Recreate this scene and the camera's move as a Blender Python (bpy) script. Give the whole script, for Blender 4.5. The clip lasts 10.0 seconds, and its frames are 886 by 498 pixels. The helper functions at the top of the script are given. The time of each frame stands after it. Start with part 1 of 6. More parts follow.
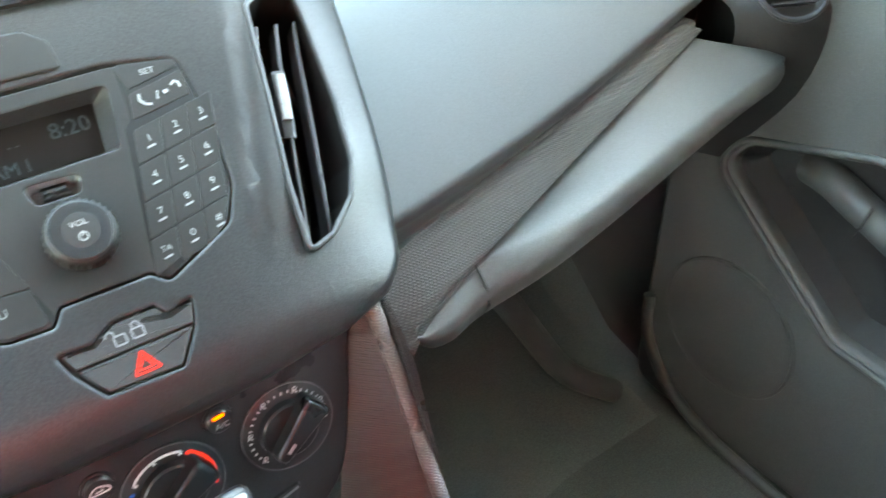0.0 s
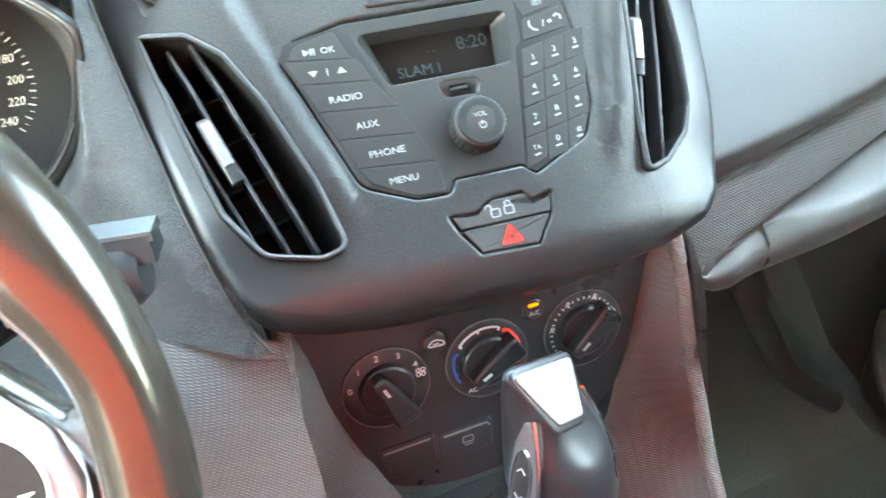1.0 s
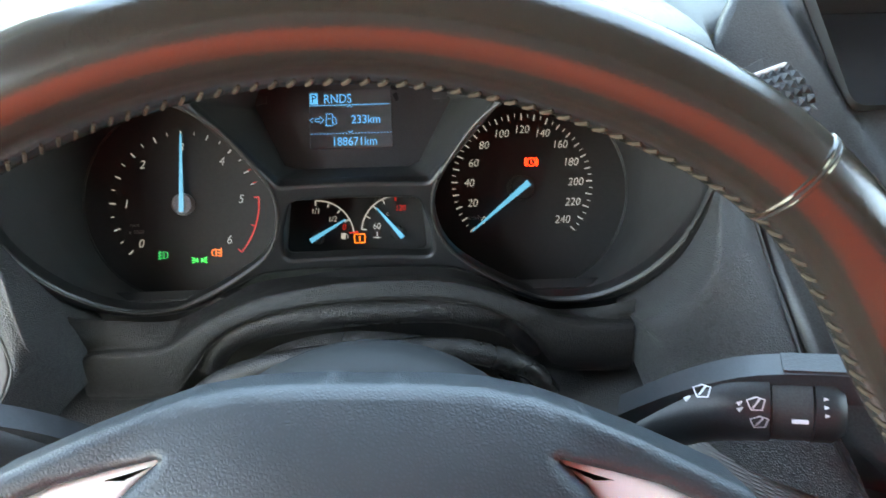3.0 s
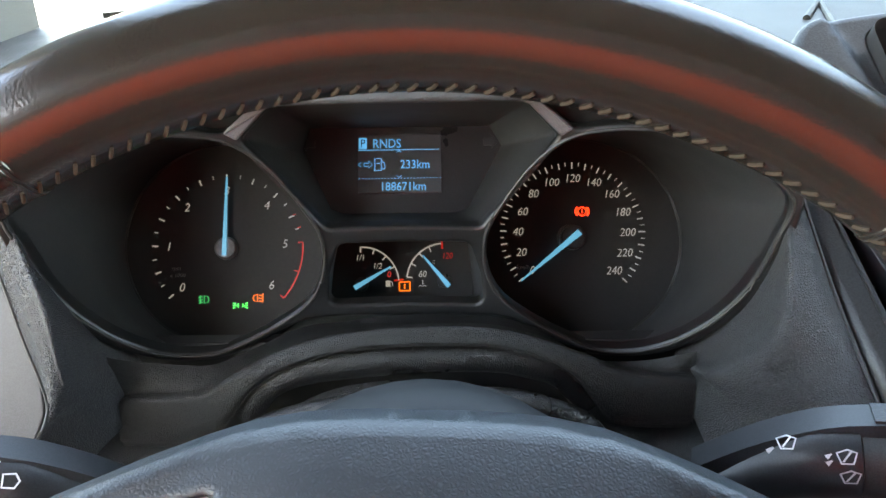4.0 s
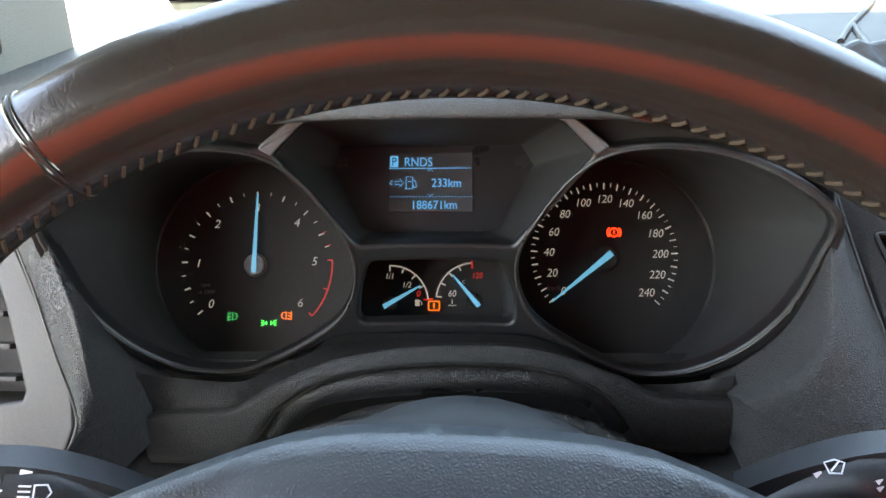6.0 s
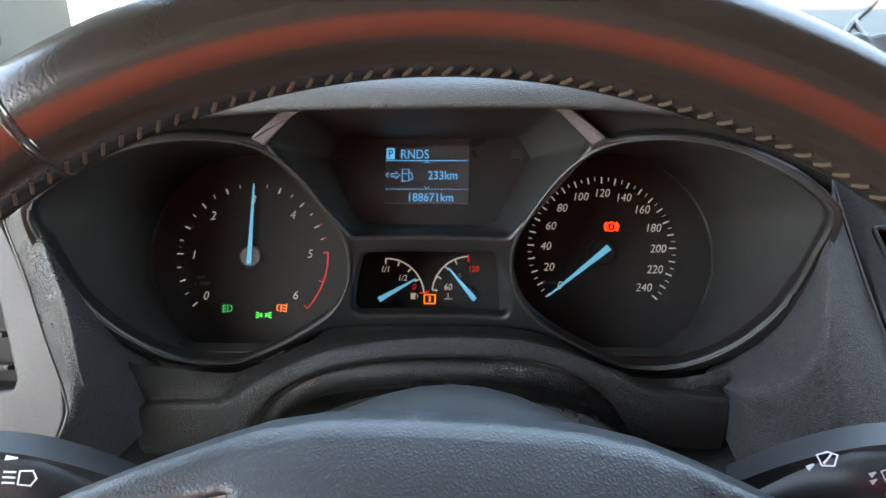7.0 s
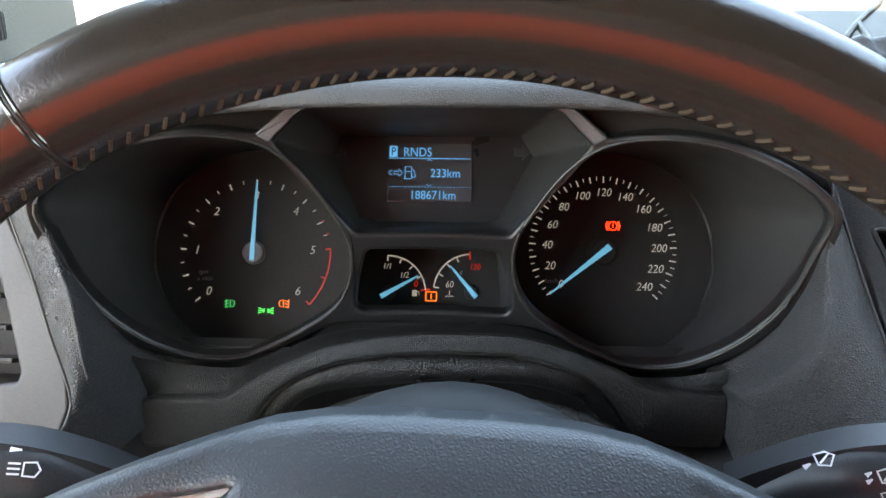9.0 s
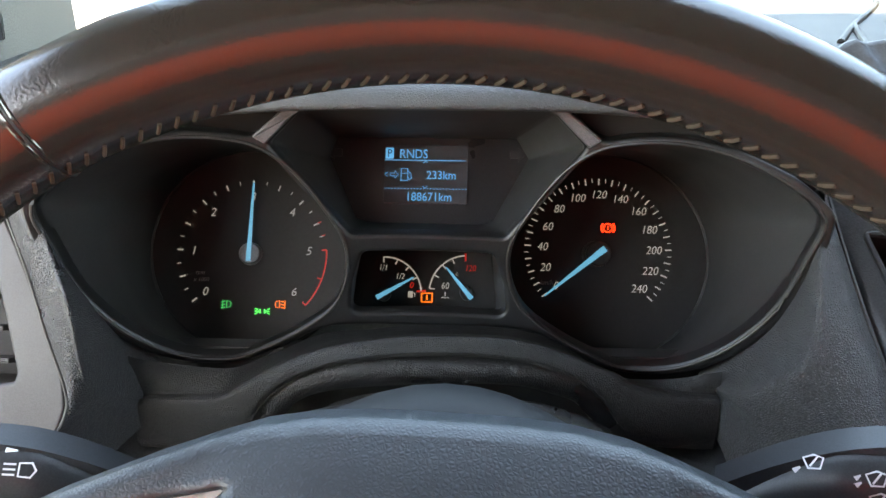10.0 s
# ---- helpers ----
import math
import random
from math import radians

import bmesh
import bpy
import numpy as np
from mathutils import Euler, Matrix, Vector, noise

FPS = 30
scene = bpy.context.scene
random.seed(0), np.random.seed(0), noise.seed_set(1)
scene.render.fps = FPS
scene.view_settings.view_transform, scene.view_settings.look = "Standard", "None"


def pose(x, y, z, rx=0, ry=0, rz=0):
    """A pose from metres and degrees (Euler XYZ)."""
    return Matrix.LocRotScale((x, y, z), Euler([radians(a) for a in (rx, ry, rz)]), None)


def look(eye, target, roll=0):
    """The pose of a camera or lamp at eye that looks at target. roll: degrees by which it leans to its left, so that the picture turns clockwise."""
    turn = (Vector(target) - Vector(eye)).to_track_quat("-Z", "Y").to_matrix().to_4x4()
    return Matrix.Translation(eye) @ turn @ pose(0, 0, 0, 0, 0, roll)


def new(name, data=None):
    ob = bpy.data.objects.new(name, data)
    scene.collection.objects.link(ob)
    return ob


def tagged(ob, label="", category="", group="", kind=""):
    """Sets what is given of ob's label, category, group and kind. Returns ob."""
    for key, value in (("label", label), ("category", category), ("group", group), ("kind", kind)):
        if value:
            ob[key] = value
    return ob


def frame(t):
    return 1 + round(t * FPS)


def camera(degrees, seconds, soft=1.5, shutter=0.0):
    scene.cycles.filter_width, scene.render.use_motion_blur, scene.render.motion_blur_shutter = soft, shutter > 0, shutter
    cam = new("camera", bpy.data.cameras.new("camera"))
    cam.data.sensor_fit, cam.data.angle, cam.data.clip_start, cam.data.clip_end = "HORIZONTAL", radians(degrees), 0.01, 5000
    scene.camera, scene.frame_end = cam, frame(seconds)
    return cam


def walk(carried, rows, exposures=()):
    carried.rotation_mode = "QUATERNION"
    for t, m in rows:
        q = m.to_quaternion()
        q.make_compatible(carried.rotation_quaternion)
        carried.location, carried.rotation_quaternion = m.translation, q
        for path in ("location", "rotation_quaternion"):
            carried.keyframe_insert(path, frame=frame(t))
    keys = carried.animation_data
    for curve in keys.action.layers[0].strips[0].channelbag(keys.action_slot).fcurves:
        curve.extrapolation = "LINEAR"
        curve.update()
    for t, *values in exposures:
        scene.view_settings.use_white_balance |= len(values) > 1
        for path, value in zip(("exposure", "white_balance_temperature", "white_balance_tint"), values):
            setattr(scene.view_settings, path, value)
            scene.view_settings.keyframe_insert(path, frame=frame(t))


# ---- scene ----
cam = camera(57.6, 10.0, shutter=0.2)
PATH = [
    (0, (0.3392, -0.4818, 1.2231), (1.3765, 1.0431, -0.1511), -1.6),
    (0.5, (0.2806, -0.5025, 1.2197), (1.066, 1.1684, -0.1534), -1.6),
    (1, (0.2266, -0.5186, 1.2243), (0.828, 1.2408, -0.1281), -1.7),
    (1.5, (0.1691, -0.5141, 1.2323), (0.6072, 1.3328, -0.0649), -2.1),
    (2, (0.1058, -0.5025, 1.2358), (0.3933, 1.4007, -0.0235), -1.8),
    (2.2, (0.089, -0.497, 1.241), (0.280, 1.177, 0.164), -1.8),
    (2.5, (0.0586, -0.491, 1.2392), (0.1771, 1.4662, 0.0375), -1.7),
    (3, (0.0368, -0.4772, 1.2381), (0.0586, 1.5456, 0.1444), -1.5),
    (3.2, (0.0276, -0.4738, 1.2323), (0.0195, 1.5743, 0.1858), -1.7),
    (4.3, (0.0149, -0.4703, 1.2174), (-0.0242, 1.6537, 0.3353), -1.1),
    (4.5, (0.0103, -0.4715, 1.2162), (-0.0333, 1.6571, 0.3457), -1.2),
    (5, (0.0115, -0.4715, 1.215), (-0.0506, 1.6652, 0.3664), -1.1),
    (5.5, (0.0103, -0.4703, 1.215), (-0.0633, 1.6686, 0.3744), -1.0),
    (7, (0.0173, -0.468, 1.207), (-0.0816, 1.6744, 0.3733), -0.6),
    (7.5, (0.0184, -0.468, 1.2093), (-0.0747, 1.6709, 0.3698), -0.4),
    (8, (0.0173, -0.468, 1.2093), (-0.0759, 1.6709, 0.3698), -0.2),
    (8.5, (0.0173, -0.4692, 1.2082), (-0.0839, 1.6698, 0.3698), -0.1),
    (9, (0.0173, -0.4703, 1.2082), (-0.0862, 1.6675, 0.3675), -0.1),
    (9.5, (0.0195, -0.4715, 1.2093), (-0.0839, 1.6675, 0.3687), 0.0),
    (10, (0.0195, -0.4715, 1.2105), (-0.0816, 1.6663, 0.3664), 0.1),
]
walk(cam, [(t, look(eye, target, roll)) for t, eye, target, roll in PATH],
     exposures=[(0, 6.28, 9500, -4), (0.5, 6.53, 9300, -4), (1.0, 6.58, 9150, -4), (1.5, 6.2, 8850, -3), (2.0, 5.98, 8600, -2), (3.0, 4.84, 8450, 2), (4.5, 4.46, 8800, 8), (10, 4.38, 8800, 8)])

# ---- world, sun, exposure ----
world = bpy.data.worlds.new("world")
scene.world = world
world.use_nodes = True
wn = world.node_tree.nodes
sky = wn.new("ShaderNodeTexSky")
sky.sky_type, sky.sun_disc = "NISHITA", False
SUN_AZ, SUN_EL = radians(180), radians(55)
sky.sun_elevation, sky.sun_rotation = SUN_EL, SUN_AZ
sky.dust_density, sky.ozone_density = 2.0, 1.6
wn["Background"].inputs["Strength"].default_value = 0.15
world.node_tree.links.new(sky.outputs[0], wn["Background"].inputs["Color"])
sun = new("sun", bpy.data.lights.new("sun", "SUN"))
sun.data.energy, sun.data.angle, sun.data.color = 2.0, radians(0.5), (1.0, 0.94, 0.85)
to_sun = Vector((math.sin(SUN_AZ) * math.cos(SUN_EL), math.cos(SUN_AZ) * math.cos(SUN_EL), math.sin(SUN_EL)))
sun.matrix_world = look(to_sun * 5, (0, 0, 0))


# ---- materials ----
def material(name, color, rough=0.5, metal=0.0, spec=0.5, grain=0, bump=0.0, kind="noise", vary=0.12, coat=0.0, deep=0.5, rough_vary=0.1, grain_shade=0.25):
    m = bpy.data.materials.new(name)
    m.use_nodes = True
    nt = m.node_tree
    n, l = nt.nodes, nt.links
    b = n["Principled BSDF"]
    b.inputs["Metallic"].default_value = metal
    b.inputs["Specular IOR Level"].default_value = spec
    b.inputs["Coat Weight"].default_value = coat
    b.inputs["Coat Roughness"].default_value = 0.08
    tc = n.new("ShaderNodeTexCoord")
    big = n.new("ShaderNodeTexNoise")
    big.inputs["Scale"].default_value, big.inputs["Detail"].default_value = 14.0, 5.0
    l.new(tc.outputs["Object"], big.inputs["Vector"])
    fine = n.new("ShaderNodeTexNoise")
    fine.inputs["Scale"].default_value, fine.inputs["Detail"].default_value = 420.0, 3.0
    l.new(tc.outputs["Object"], fine.inputs["Vector"])
    mixf = n.new("ShaderNodeMath")
    mixf.operation = "MULTIPLY_ADD"
    l.new(fine.outputs["Fac"], mixf.inputs[0])
    mixf.inputs[1].default_value = 0.5
    l.new(big.outputs["Fac"], mixf.inputs[2])
    ramp = n.new("ShaderNodeMapRange")
    ramp.inputs["From Min"].default_value, ramp.inputs["From Max"].default_value = 0.45, 1.05
    ramp.inputs["To Min"].default_value, ramp.inputs["To Max"].default_value = 1 - vary, 1 + vary
    l.new(mixf.outputs[0], ramp.inputs["Value"])
    tint = n.new("ShaderNodeVectorMath")
    tint.operation = "SCALE"
    tint.inputs[0].default_value = color
    l.new(ramp.outputs[0], tint.inputs["Scale"])
    l.new(tint.outputs[0], b.inputs["Base Color"])
    rr = n.new("ShaderNodeMapRange")
    rr.inputs["From Min"].default_value, rr.inputs["From Max"].default_value = 0.3, 0.7
    rr.inputs["To Min"].default_value, rr.inputs["To Max"].default_value = max(rough - rough_vary, 0.02), min(rough + rough_vary, 1)
    l.new(big.outputs["Fac"], rr.inputs["Value"])
    l.new(rr.outputs[0], b.inputs["Roughness"])
    if grain:
        if kind == "leather":
            t = n.new("ShaderNodeTexVoronoi")
            t.feature = "DISTANCE_TO_EDGE"
            t.inputs["Scale"].default_value = grain
            warp = n.new("ShaderNodeTexNoise")
            warp.inputs["Scale"].default_value = grain * 0.6
            add = n.new("ShaderNodeVectorMath")
            add.operation = "MULTIPLY_ADD"
            l.new(warp.outputs["Color"], add.inputs[0])
            add.inputs[1].default_value = (0.45 / grain,) * 3
            l.new(tc.outputs["Object"], warp.inputs["Vector"])
            l.new(tc.outputs["Object"], add.inputs[2])
            l.new(add.outputs[0], t.inputs["Vector"])
            curve = n.new("ShaderNodeMapRange")
            curve.interpolation_type = "SMOOTHSTEP"
            curve.inputs["From Max"].default_value = 0.45
            l.new(t.outputs["Distance"], curve.inputs["Value"])
            height = curve.outputs[0]
        elif kind == "weave":
            t = n.new("ShaderNodeTexWave")
            t.inputs["Scale"].default_value = grain
            t.inputs["Distortion"].default_value = 0.25
            t.bands_direction = "DIAGONAL"
            l.new(tc.outputs["Object"], t.inputs["Vector"])
            t2 = n.new("ShaderNodeTexWave")
            t2.inputs["Scale"].default_value = grain
            t2.inputs["Distortion"].default_value = 0.25
            t2.bands_direction = "Z"
            l.new(tc.outputs["Object"], t2.inputs["Vector"])
            mul = n.new("ShaderNodeMath")
            mul.operation = "MULTIPLY"
            l.new(t.outputs["Fac"], mul.inputs[0])
            l.new(t2.outputs["Fac"], mul.inputs[1])
            height = mul.outputs[0]
        else:
            t = n.new("ShaderNodeTexNoise")
            t.inputs["Scale"].default_value, t.inputs["Detail"].default_value = grain, 2.0
            l.new(tc.outputs["Object"], t.inputs["Vector"])
            height = t.outputs["Fac"]
        bp = n.new("ShaderNodeBump")
        bp.inputs["Strength"].default_value = bump
        bp.inputs["Distance"].default_value = deep / grain
        l.new(height, bp.inputs["Height"])
        # the grain's relief shading put into the colour: hollows darker, tops paler
        relief_shade = n.new("ShaderNodeMapRange")
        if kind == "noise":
            relief_shade.inputs["From Min"].default_value, relief_shade.inputs["From Max"].default_value = 0.36, 0.64
        relief_shade.inputs["To Min"].default_value, relief_shade.inputs["To Max"].default_value = 1 - grain_shade, 1 + grain_shade * 0.6
        l.new(height, relief_shade.inputs["Value"])
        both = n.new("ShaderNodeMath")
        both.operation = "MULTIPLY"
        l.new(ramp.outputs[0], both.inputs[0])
        l.new(relief_shade.outputs[0], both.inputs[1])
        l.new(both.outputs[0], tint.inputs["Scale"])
        l.new(bp.outputs[0], b.inputs["Normal"])
    return m


def glow(name, color, strength):
    m = bpy.data.materials.new(name)
    m.use_nodes = True
    b = m.node_tree.nodes["Principled BSDF"]
    b.inputs["Base Color"].default_value = (color[0] * 0.4, color[1] * 0.4, color[2] * 0.4, 1)
    b.inputs["Emission Color"].default_value = (*color, 1)
    b.inputs["Emission Strength"].default_value = strength
    b.inputs["Roughness"].default_value = 0.4
    return m


def clear(name, tint=(1, 1, 1), gloss=0.03):
    m = bpy.data.materials.new(name)
    m.use_nodes = True
    n, l = m.node_tree.nodes, m.node_tree.links
    n.remove(n["Principled BSDF"])
    t, g, mix, f = (n.new("ShaderNodeBsdf" + k) if k in ("Transparent", "Glossy") else n.new("ShaderNode" + k) for k in ("Transparent", "Glossy", "MixShader", "Fresnel"))
    t.inputs["Color"].default_value = (*tint, 1)
    g.inputs["Roughness"].default_value = gloss
    f.inputs["IOR"].default_value = 1.35
    l.new(f.outputs[0], mix.inputs[0])
    l.new(t.outputs[0], mix.inputs[1])
    l.new(g.outputs[0], mix.inputs[2])
    l.new(mix.outputs[0], n["Material Output"].inputs["Surface"])
    return m


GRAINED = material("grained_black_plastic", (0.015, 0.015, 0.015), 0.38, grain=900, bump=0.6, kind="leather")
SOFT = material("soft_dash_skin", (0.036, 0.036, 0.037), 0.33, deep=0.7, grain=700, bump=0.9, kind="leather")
BEZEL = material("cluster_bezel_plastic", (0.013, 0.0135, 0.014), 0.36, grain=1100, bump=0.3, grain_shade=0.3, rough_vary=0.05)
TRIMSKIN = material("fine_grained_black_trim", (0.012, 0.0118, 0.0115), 0.38, grain=1000, bump=0.8, kind="leather", grain_shade=0.2, deep=0.55)
GAITER = material("leatherette_gaiter", (0.014, 0.014, 0.0145), 0.32, grain=760, bump=0.6, kind="leather", deep=0.4, grain_shade=0.2)
FASCIA = material("satin_charcoal_plastic", (0.024, 0.025, 0.026), 0.37, grain=1100, bump=0.3, grain_shade=0.4, rough_vary=0.05)
SIDESKIN = material("side_dash_skin", (0.050, 0.050, 0.0515), 0.33, grain=820, bump=0.8, kind="leather", deep=0.55, grain_shade=0.25)
STRIP = material("grey_woven_strip", (0.085, 0.092, 0.090), 0.5, grain=190, bump=0.7, kind="weave", grain_shade=0.30, deep=0.12)
LCDGREY = material("grey_display_glass", (0.060, 0.062, 0.068), 0.12, vary=0.05)
# Paler than SOFT: windscreen glare on upper faces put into the colour
PADSKIN = material("glare_padded_dash_skin", (0.058, 0.061, 0.061), 0.55, spec=0.3, grain=900, bump=0.10, grain_shade=0.12, vary=0.06, rough_vary=0.03)
# Paler too: sunlight on the hood top put into the colour
HOODSKIN = material("grained_hood_skin", (0.062, 0.065, 0.066), 0.40, grain=800, bump=0.5, kind="leather", grain_shade=0.12)
PALETRIM = material("pale_grey_trim_plastic", (0.032, 0.031, 0.034), 0.55, grain=1500, bump=0.15)
KEYPRINT = material("key_print_grey", (0.25, 0.255, 0.26), 0.6, vary=0.05)
PLATE = material("brushed_grey_metal", (0.34, 0.34, 0.335), 0.38, metal=0.85, grain=1400, bump=0.08)
# Darker than BLACK: shade in gaps and ducts put into the colour
VOID = material("gap_shade_black", (0.009, 0.009, 0.009), 0.65, spec=0.25)
# Raised black: camera haze over dark parts put into the colour
BLACK = material("matt_black_plastic", (0.036, 0.036, 0.036), 0.5, spec=0.4, grain=1800, bump=0.1)
PIANO = material("smooth_black_plastic", (0.030, 0.030, 0.033), 0.30, grain=1500, bump=0.03, vary=0.05, rough_vary=0.04)
# Raised black: veil of lens reflections on the dials put into the colour
DIAL = material("dial_face_black", (0.034, 0.034, 0.034), 0.6, spec=0.12)
KEY = material("radio_key_plastic", (0.016, 0.0155, 0.015), 0.50, spec=0.38, grain=2500, bump=0.1)
LEATHER = material("worn_black_leather", (0.030, 0.025, 0.020), 0.185, spec=1.0, grain=1100, bump=0.13, vary=0.10, rough_vary=0.02, grain_shade=0.05)
# Black skin tinted blue: the sky's sheen put into the base colour
HUB = material("airbag_cover_skin", (0.028, 0.035, 0.041), 0.41, spec=0.62, grain=640, bump=0.24, deep=0.34, kind="leather", grain_shade=0.15)
COWL = material("smooth_charcoal_plastic", (0.013, 0.0145, 0.0155), 0.58, spec=0.3, grain=1800, bump=0.12)
STALK = material("stalk_plastic", (0.020, 0.021, 0.023), 0.34, grain=1500, bump=0.05)
SILVER = material("satin_silver_paint", (0.80, 0.80, 0.80), 0.6, spec=0.3, metal=0.0, vary=0.04)
CHROME = material("chrome", (0.82, 0.83, 0.84), 0.10, metal=1.0, vary=0.03, rough_vary=0.04)
TRIMLINE = material("satin_metal_trim", (0.055, 0.053, 0.051), 0.42, metal=0.6, vary=0.05)
WEAVE = material("woven_texture_trim", (0.115, 0.110, 0.107), 0.48, grain=240, bump=0.7, kind="weave", deep=0.12, grain_shade=0.22)
# Paler copy of WEAVE: window light on the edge put into the colour
EDGEWEAVE = material("lit_woven_edge", (0.20, 0.20, 0.195), 0.45, grain=220, bump=0.8, kind="weave", deep=0.12, grain_shade=0.30)
STITCH = material("beige_thread", (0.066, 0.051, 0.036), 0.9)
PAINT = material("white_print", (0.62, 0.63, 0.64), 0.6, vary=0.03)
GREYPRINT = material("grey_print", (0.20, 0.205, 0.21), 0.6, vary=0.03)
REDLENS = glow("hazard_red", (0.9, 0.03, 0.02), 0.025)
BLUEPRINT = material("blue_print", (0.02, 0.13, 0.50), 0.6, vary=0.03)
CARPET = material("dark_carpet", (0.090, 0.106, 0.102), 0.95, grain=600, bump=0.8)
HEADLINE = material("headliner_cloth", (0.12, 0.12, 0.115), 0.9, grain=500, bump=0.3)
PILLAR = material("pillar_trim_plastic", (0.17, 0.18, 0.165), 0.6, grain=900, bump=0.3)
LIDSKIN = material("grey_glovebox_skin", (0.082, 0.088, 0.087), 0.40, grain=900, bump=0.10, grain_shade=0.15, vary=0.06, rough_vary=0.03)
DOORSKIN = material("door_grained_plastic", (0.064, 0.068, 0.067), 0.48, grain=700, bump=0.3, kind="leather")
LIGHTTRIM = material("grey_trim_plastic", (0.12, 0.12, 0.125), 0.45, grain=1500, bump=0.15)
# Cloth of the unseen red parts added for reflections in rim and trim
REDCLOTH = material("red_reflector_cloth", (0.90, 0.070, 0.022), 0.85, grain=400, bump=0.4)
SEATCLOTH = material("charcoal_seat_cloth", (0.06, 0.06, 0.065), 0.9, grain=400, bump=0.4)
GROUND = material("pale_concrete_ground", (0.22, 0.215, 0.205), 0.9, grain=30, bump=0.3)
GLASS = clear("window_glass", (0.93, 0.96, 0.95))
NEEDLE = glow("needle_blue", (0.09, 0.40, 0.72), 0.047)
NUMERAL = glow("backlit_numerals", (0.68, 0.70, 0.72), 0.02)
LCDBLUE = glow("display_blue", (0.06, 0.34, 0.75), 0.06)
GREENLAMP = glow("lamp_green", (0.01, 0.85, 0.12), 0.12)
DIMGREEN = glow("dim_lamp_green", (0.01, 0.45, 0.12), 0.06)
REDLAMP = glow("lamp_red", (1.0, 0.03, 0.015), 0.3)
AMBERLAMP = glow("lamp_amber", (1.0, 0.20, 0.02), 0.075)
ORANGE = glow("switch_lamp_orange", (1.0, 0.09, 0.004), 0.10)
REDSCALE = glow("red_scale", (0.75, 0.03, 0.02), 0.025)
LCDFACE = material("display_glass", (0.020, 0.021, 0.024), 0.10, vary=0.05)
RADIOLCD = material("radio_display_glass", (0.012, 0.010, 0.0095), 0.22, spec=0.12, vary=0.05)
RADIOSEG = glow("radio_segments", (0.034, 0.06, 0.068), 0.0006)


# ---- building helpers ----
MM = Matrix.Scale(0.001, 4)


def plane(o, tilt, yaw=0.0):
    """A local frame: x to the right, y up the plane, z towards the viewer, in millimetres."""
    return pose(*o, 90 - tilt, 0, yaw) @ MM


def at(p):
    return Matrix.Translation(p) @ MM


def thing(name, base, label, category, group="", kind=""):
    e = new(name)
    e.empty_display_size = 0.02
    e.matrix_world = Matrix.Translation(base)
    e["base"] = list(base)
    return tagged(e, label, category, group, kind)


def finish(bm, m, smooth=38):
    if m is not None:
        bm.transform(m)
    bmesh.ops.recalc_face_normals(bm, faces=bm.faces)
    for f in bm.faces:
        f.smooth = True
    lim = radians(smooth)
    for e in bm.edges:
        if len(e.link_faces) == 2 and e.calc_face_angle(0) > lim:
            e.smooth = False


PRINTS = ("tick", "dial_print", "red_marks", "markings", "display_print", "key_print", "symbol_print", "radio_print", "lettering", "pod_print", "lock_symbols", "caption")


def part(name, bm, mat, parent=None, label="", m=None, smooth=38):
    finish(bm, m, smooth)
    me = bpy.data.meshes.new(name)
    bm.to_mesh(me)
    bm.free()
    me.materials.append(mat)
    ob = new(name, me)
    if parent is not None:
        ob.parent = parent
        root = parent
        while root.parent is not None:
            root = root.parent
        if parent is root and "base" in root:
            ob.matrix_parent_inverse = Matrix.Translation(root["base"]).inverted()
    return tagged(ob, label, kind="stuff" if name in PRINTS else "")


def solo(name, bm, mat, label, category, m=None, group="", kind="", smooth=38):
    return tagged(part(name, bm, mat, None, "", m, smooth), label, category, group, kind)


def rounded(pts, r, n=5):
    """A closed outline with its corners rounded; a point may carry its own radius."""
    out = []
    k = len(pts)
    for i in range(k):
        p, a, b = Vector(pts[i][:2]), Vector(pts[i - 1][:2]), Vector(pts[(i + 1) % k][:2])
        rad = pts[i][2] if len(pts[i]) > 2 else r
        da, db = (a - p), (b - p)
        la, lb = da.length, db.length
        da.normalize(), db.normalize()
        ang = math.acos(max(-1, min(1, da.dot(db))))
        cut = min(rad / max(math.tan(ang / 2), 0.05), la * 0.48, lb * 0.48)
        if cut < 0.05 or ang > 3.1:
            out.append(p)
            continue
        s, e = p + da * cut, p + db * cut
        for j in range(n + 1):
            t = j / n
            out.append(s * (1 - t) ** 2 + p * 2 * t * (1 - t) + e * t * t)
    return out


def smooth_loop(pts, n=6, closed=True):
    """A Catmull-Rom curve through the points (2D or 3D)."""
    P = [Vector(p) for p in pts]
    k, out = len(P), []
    for i in range(k if closed else k - 1):
        if closed:
            a, b, c, d = P[i - 1], P[i], P[(i + 1) % k], P[(i + 2) % k]
        else:
            a, b, c, d = P[max(i - 1, 0)], P[i], P[i + 1], P[min(i + 2, k - 1)]
        for j in range(n):
            t = j / n
            out.append(0.5 * ((2 * b) + (c - a) * t + (2 * a - 5 * b + 4 * c - d) * t * t + (3 * b - a - 3 * c + d) * t ** 3))
    if not closed:
        out.append(P[-1])
    return out


def mirror(pts, about=0.0):
    return [(2 * about - p[0], *p[1:]) for p in reversed(pts)]


def circle(r, n=40, c=(0, 0), a0=0.0, a1=2 * math.pi, ry=None):
    full = abs(a1 - a0 - 2 * math.pi) < 1e-6
    k = n if full else n + 1
    return [Vector((c[0] + r * math.cos(a0 + (a1 - a0) * i / n), c[1] + (ry or r) * math.sin(a0 + (a1 - a0) * i / n))) for i in range(k)]


def area2(loop):
    return sum(loop[i - 1][0] * loop[i][1] - loop[i][0] * loop[i - 1][1] for i in range(len(loop))) / 2


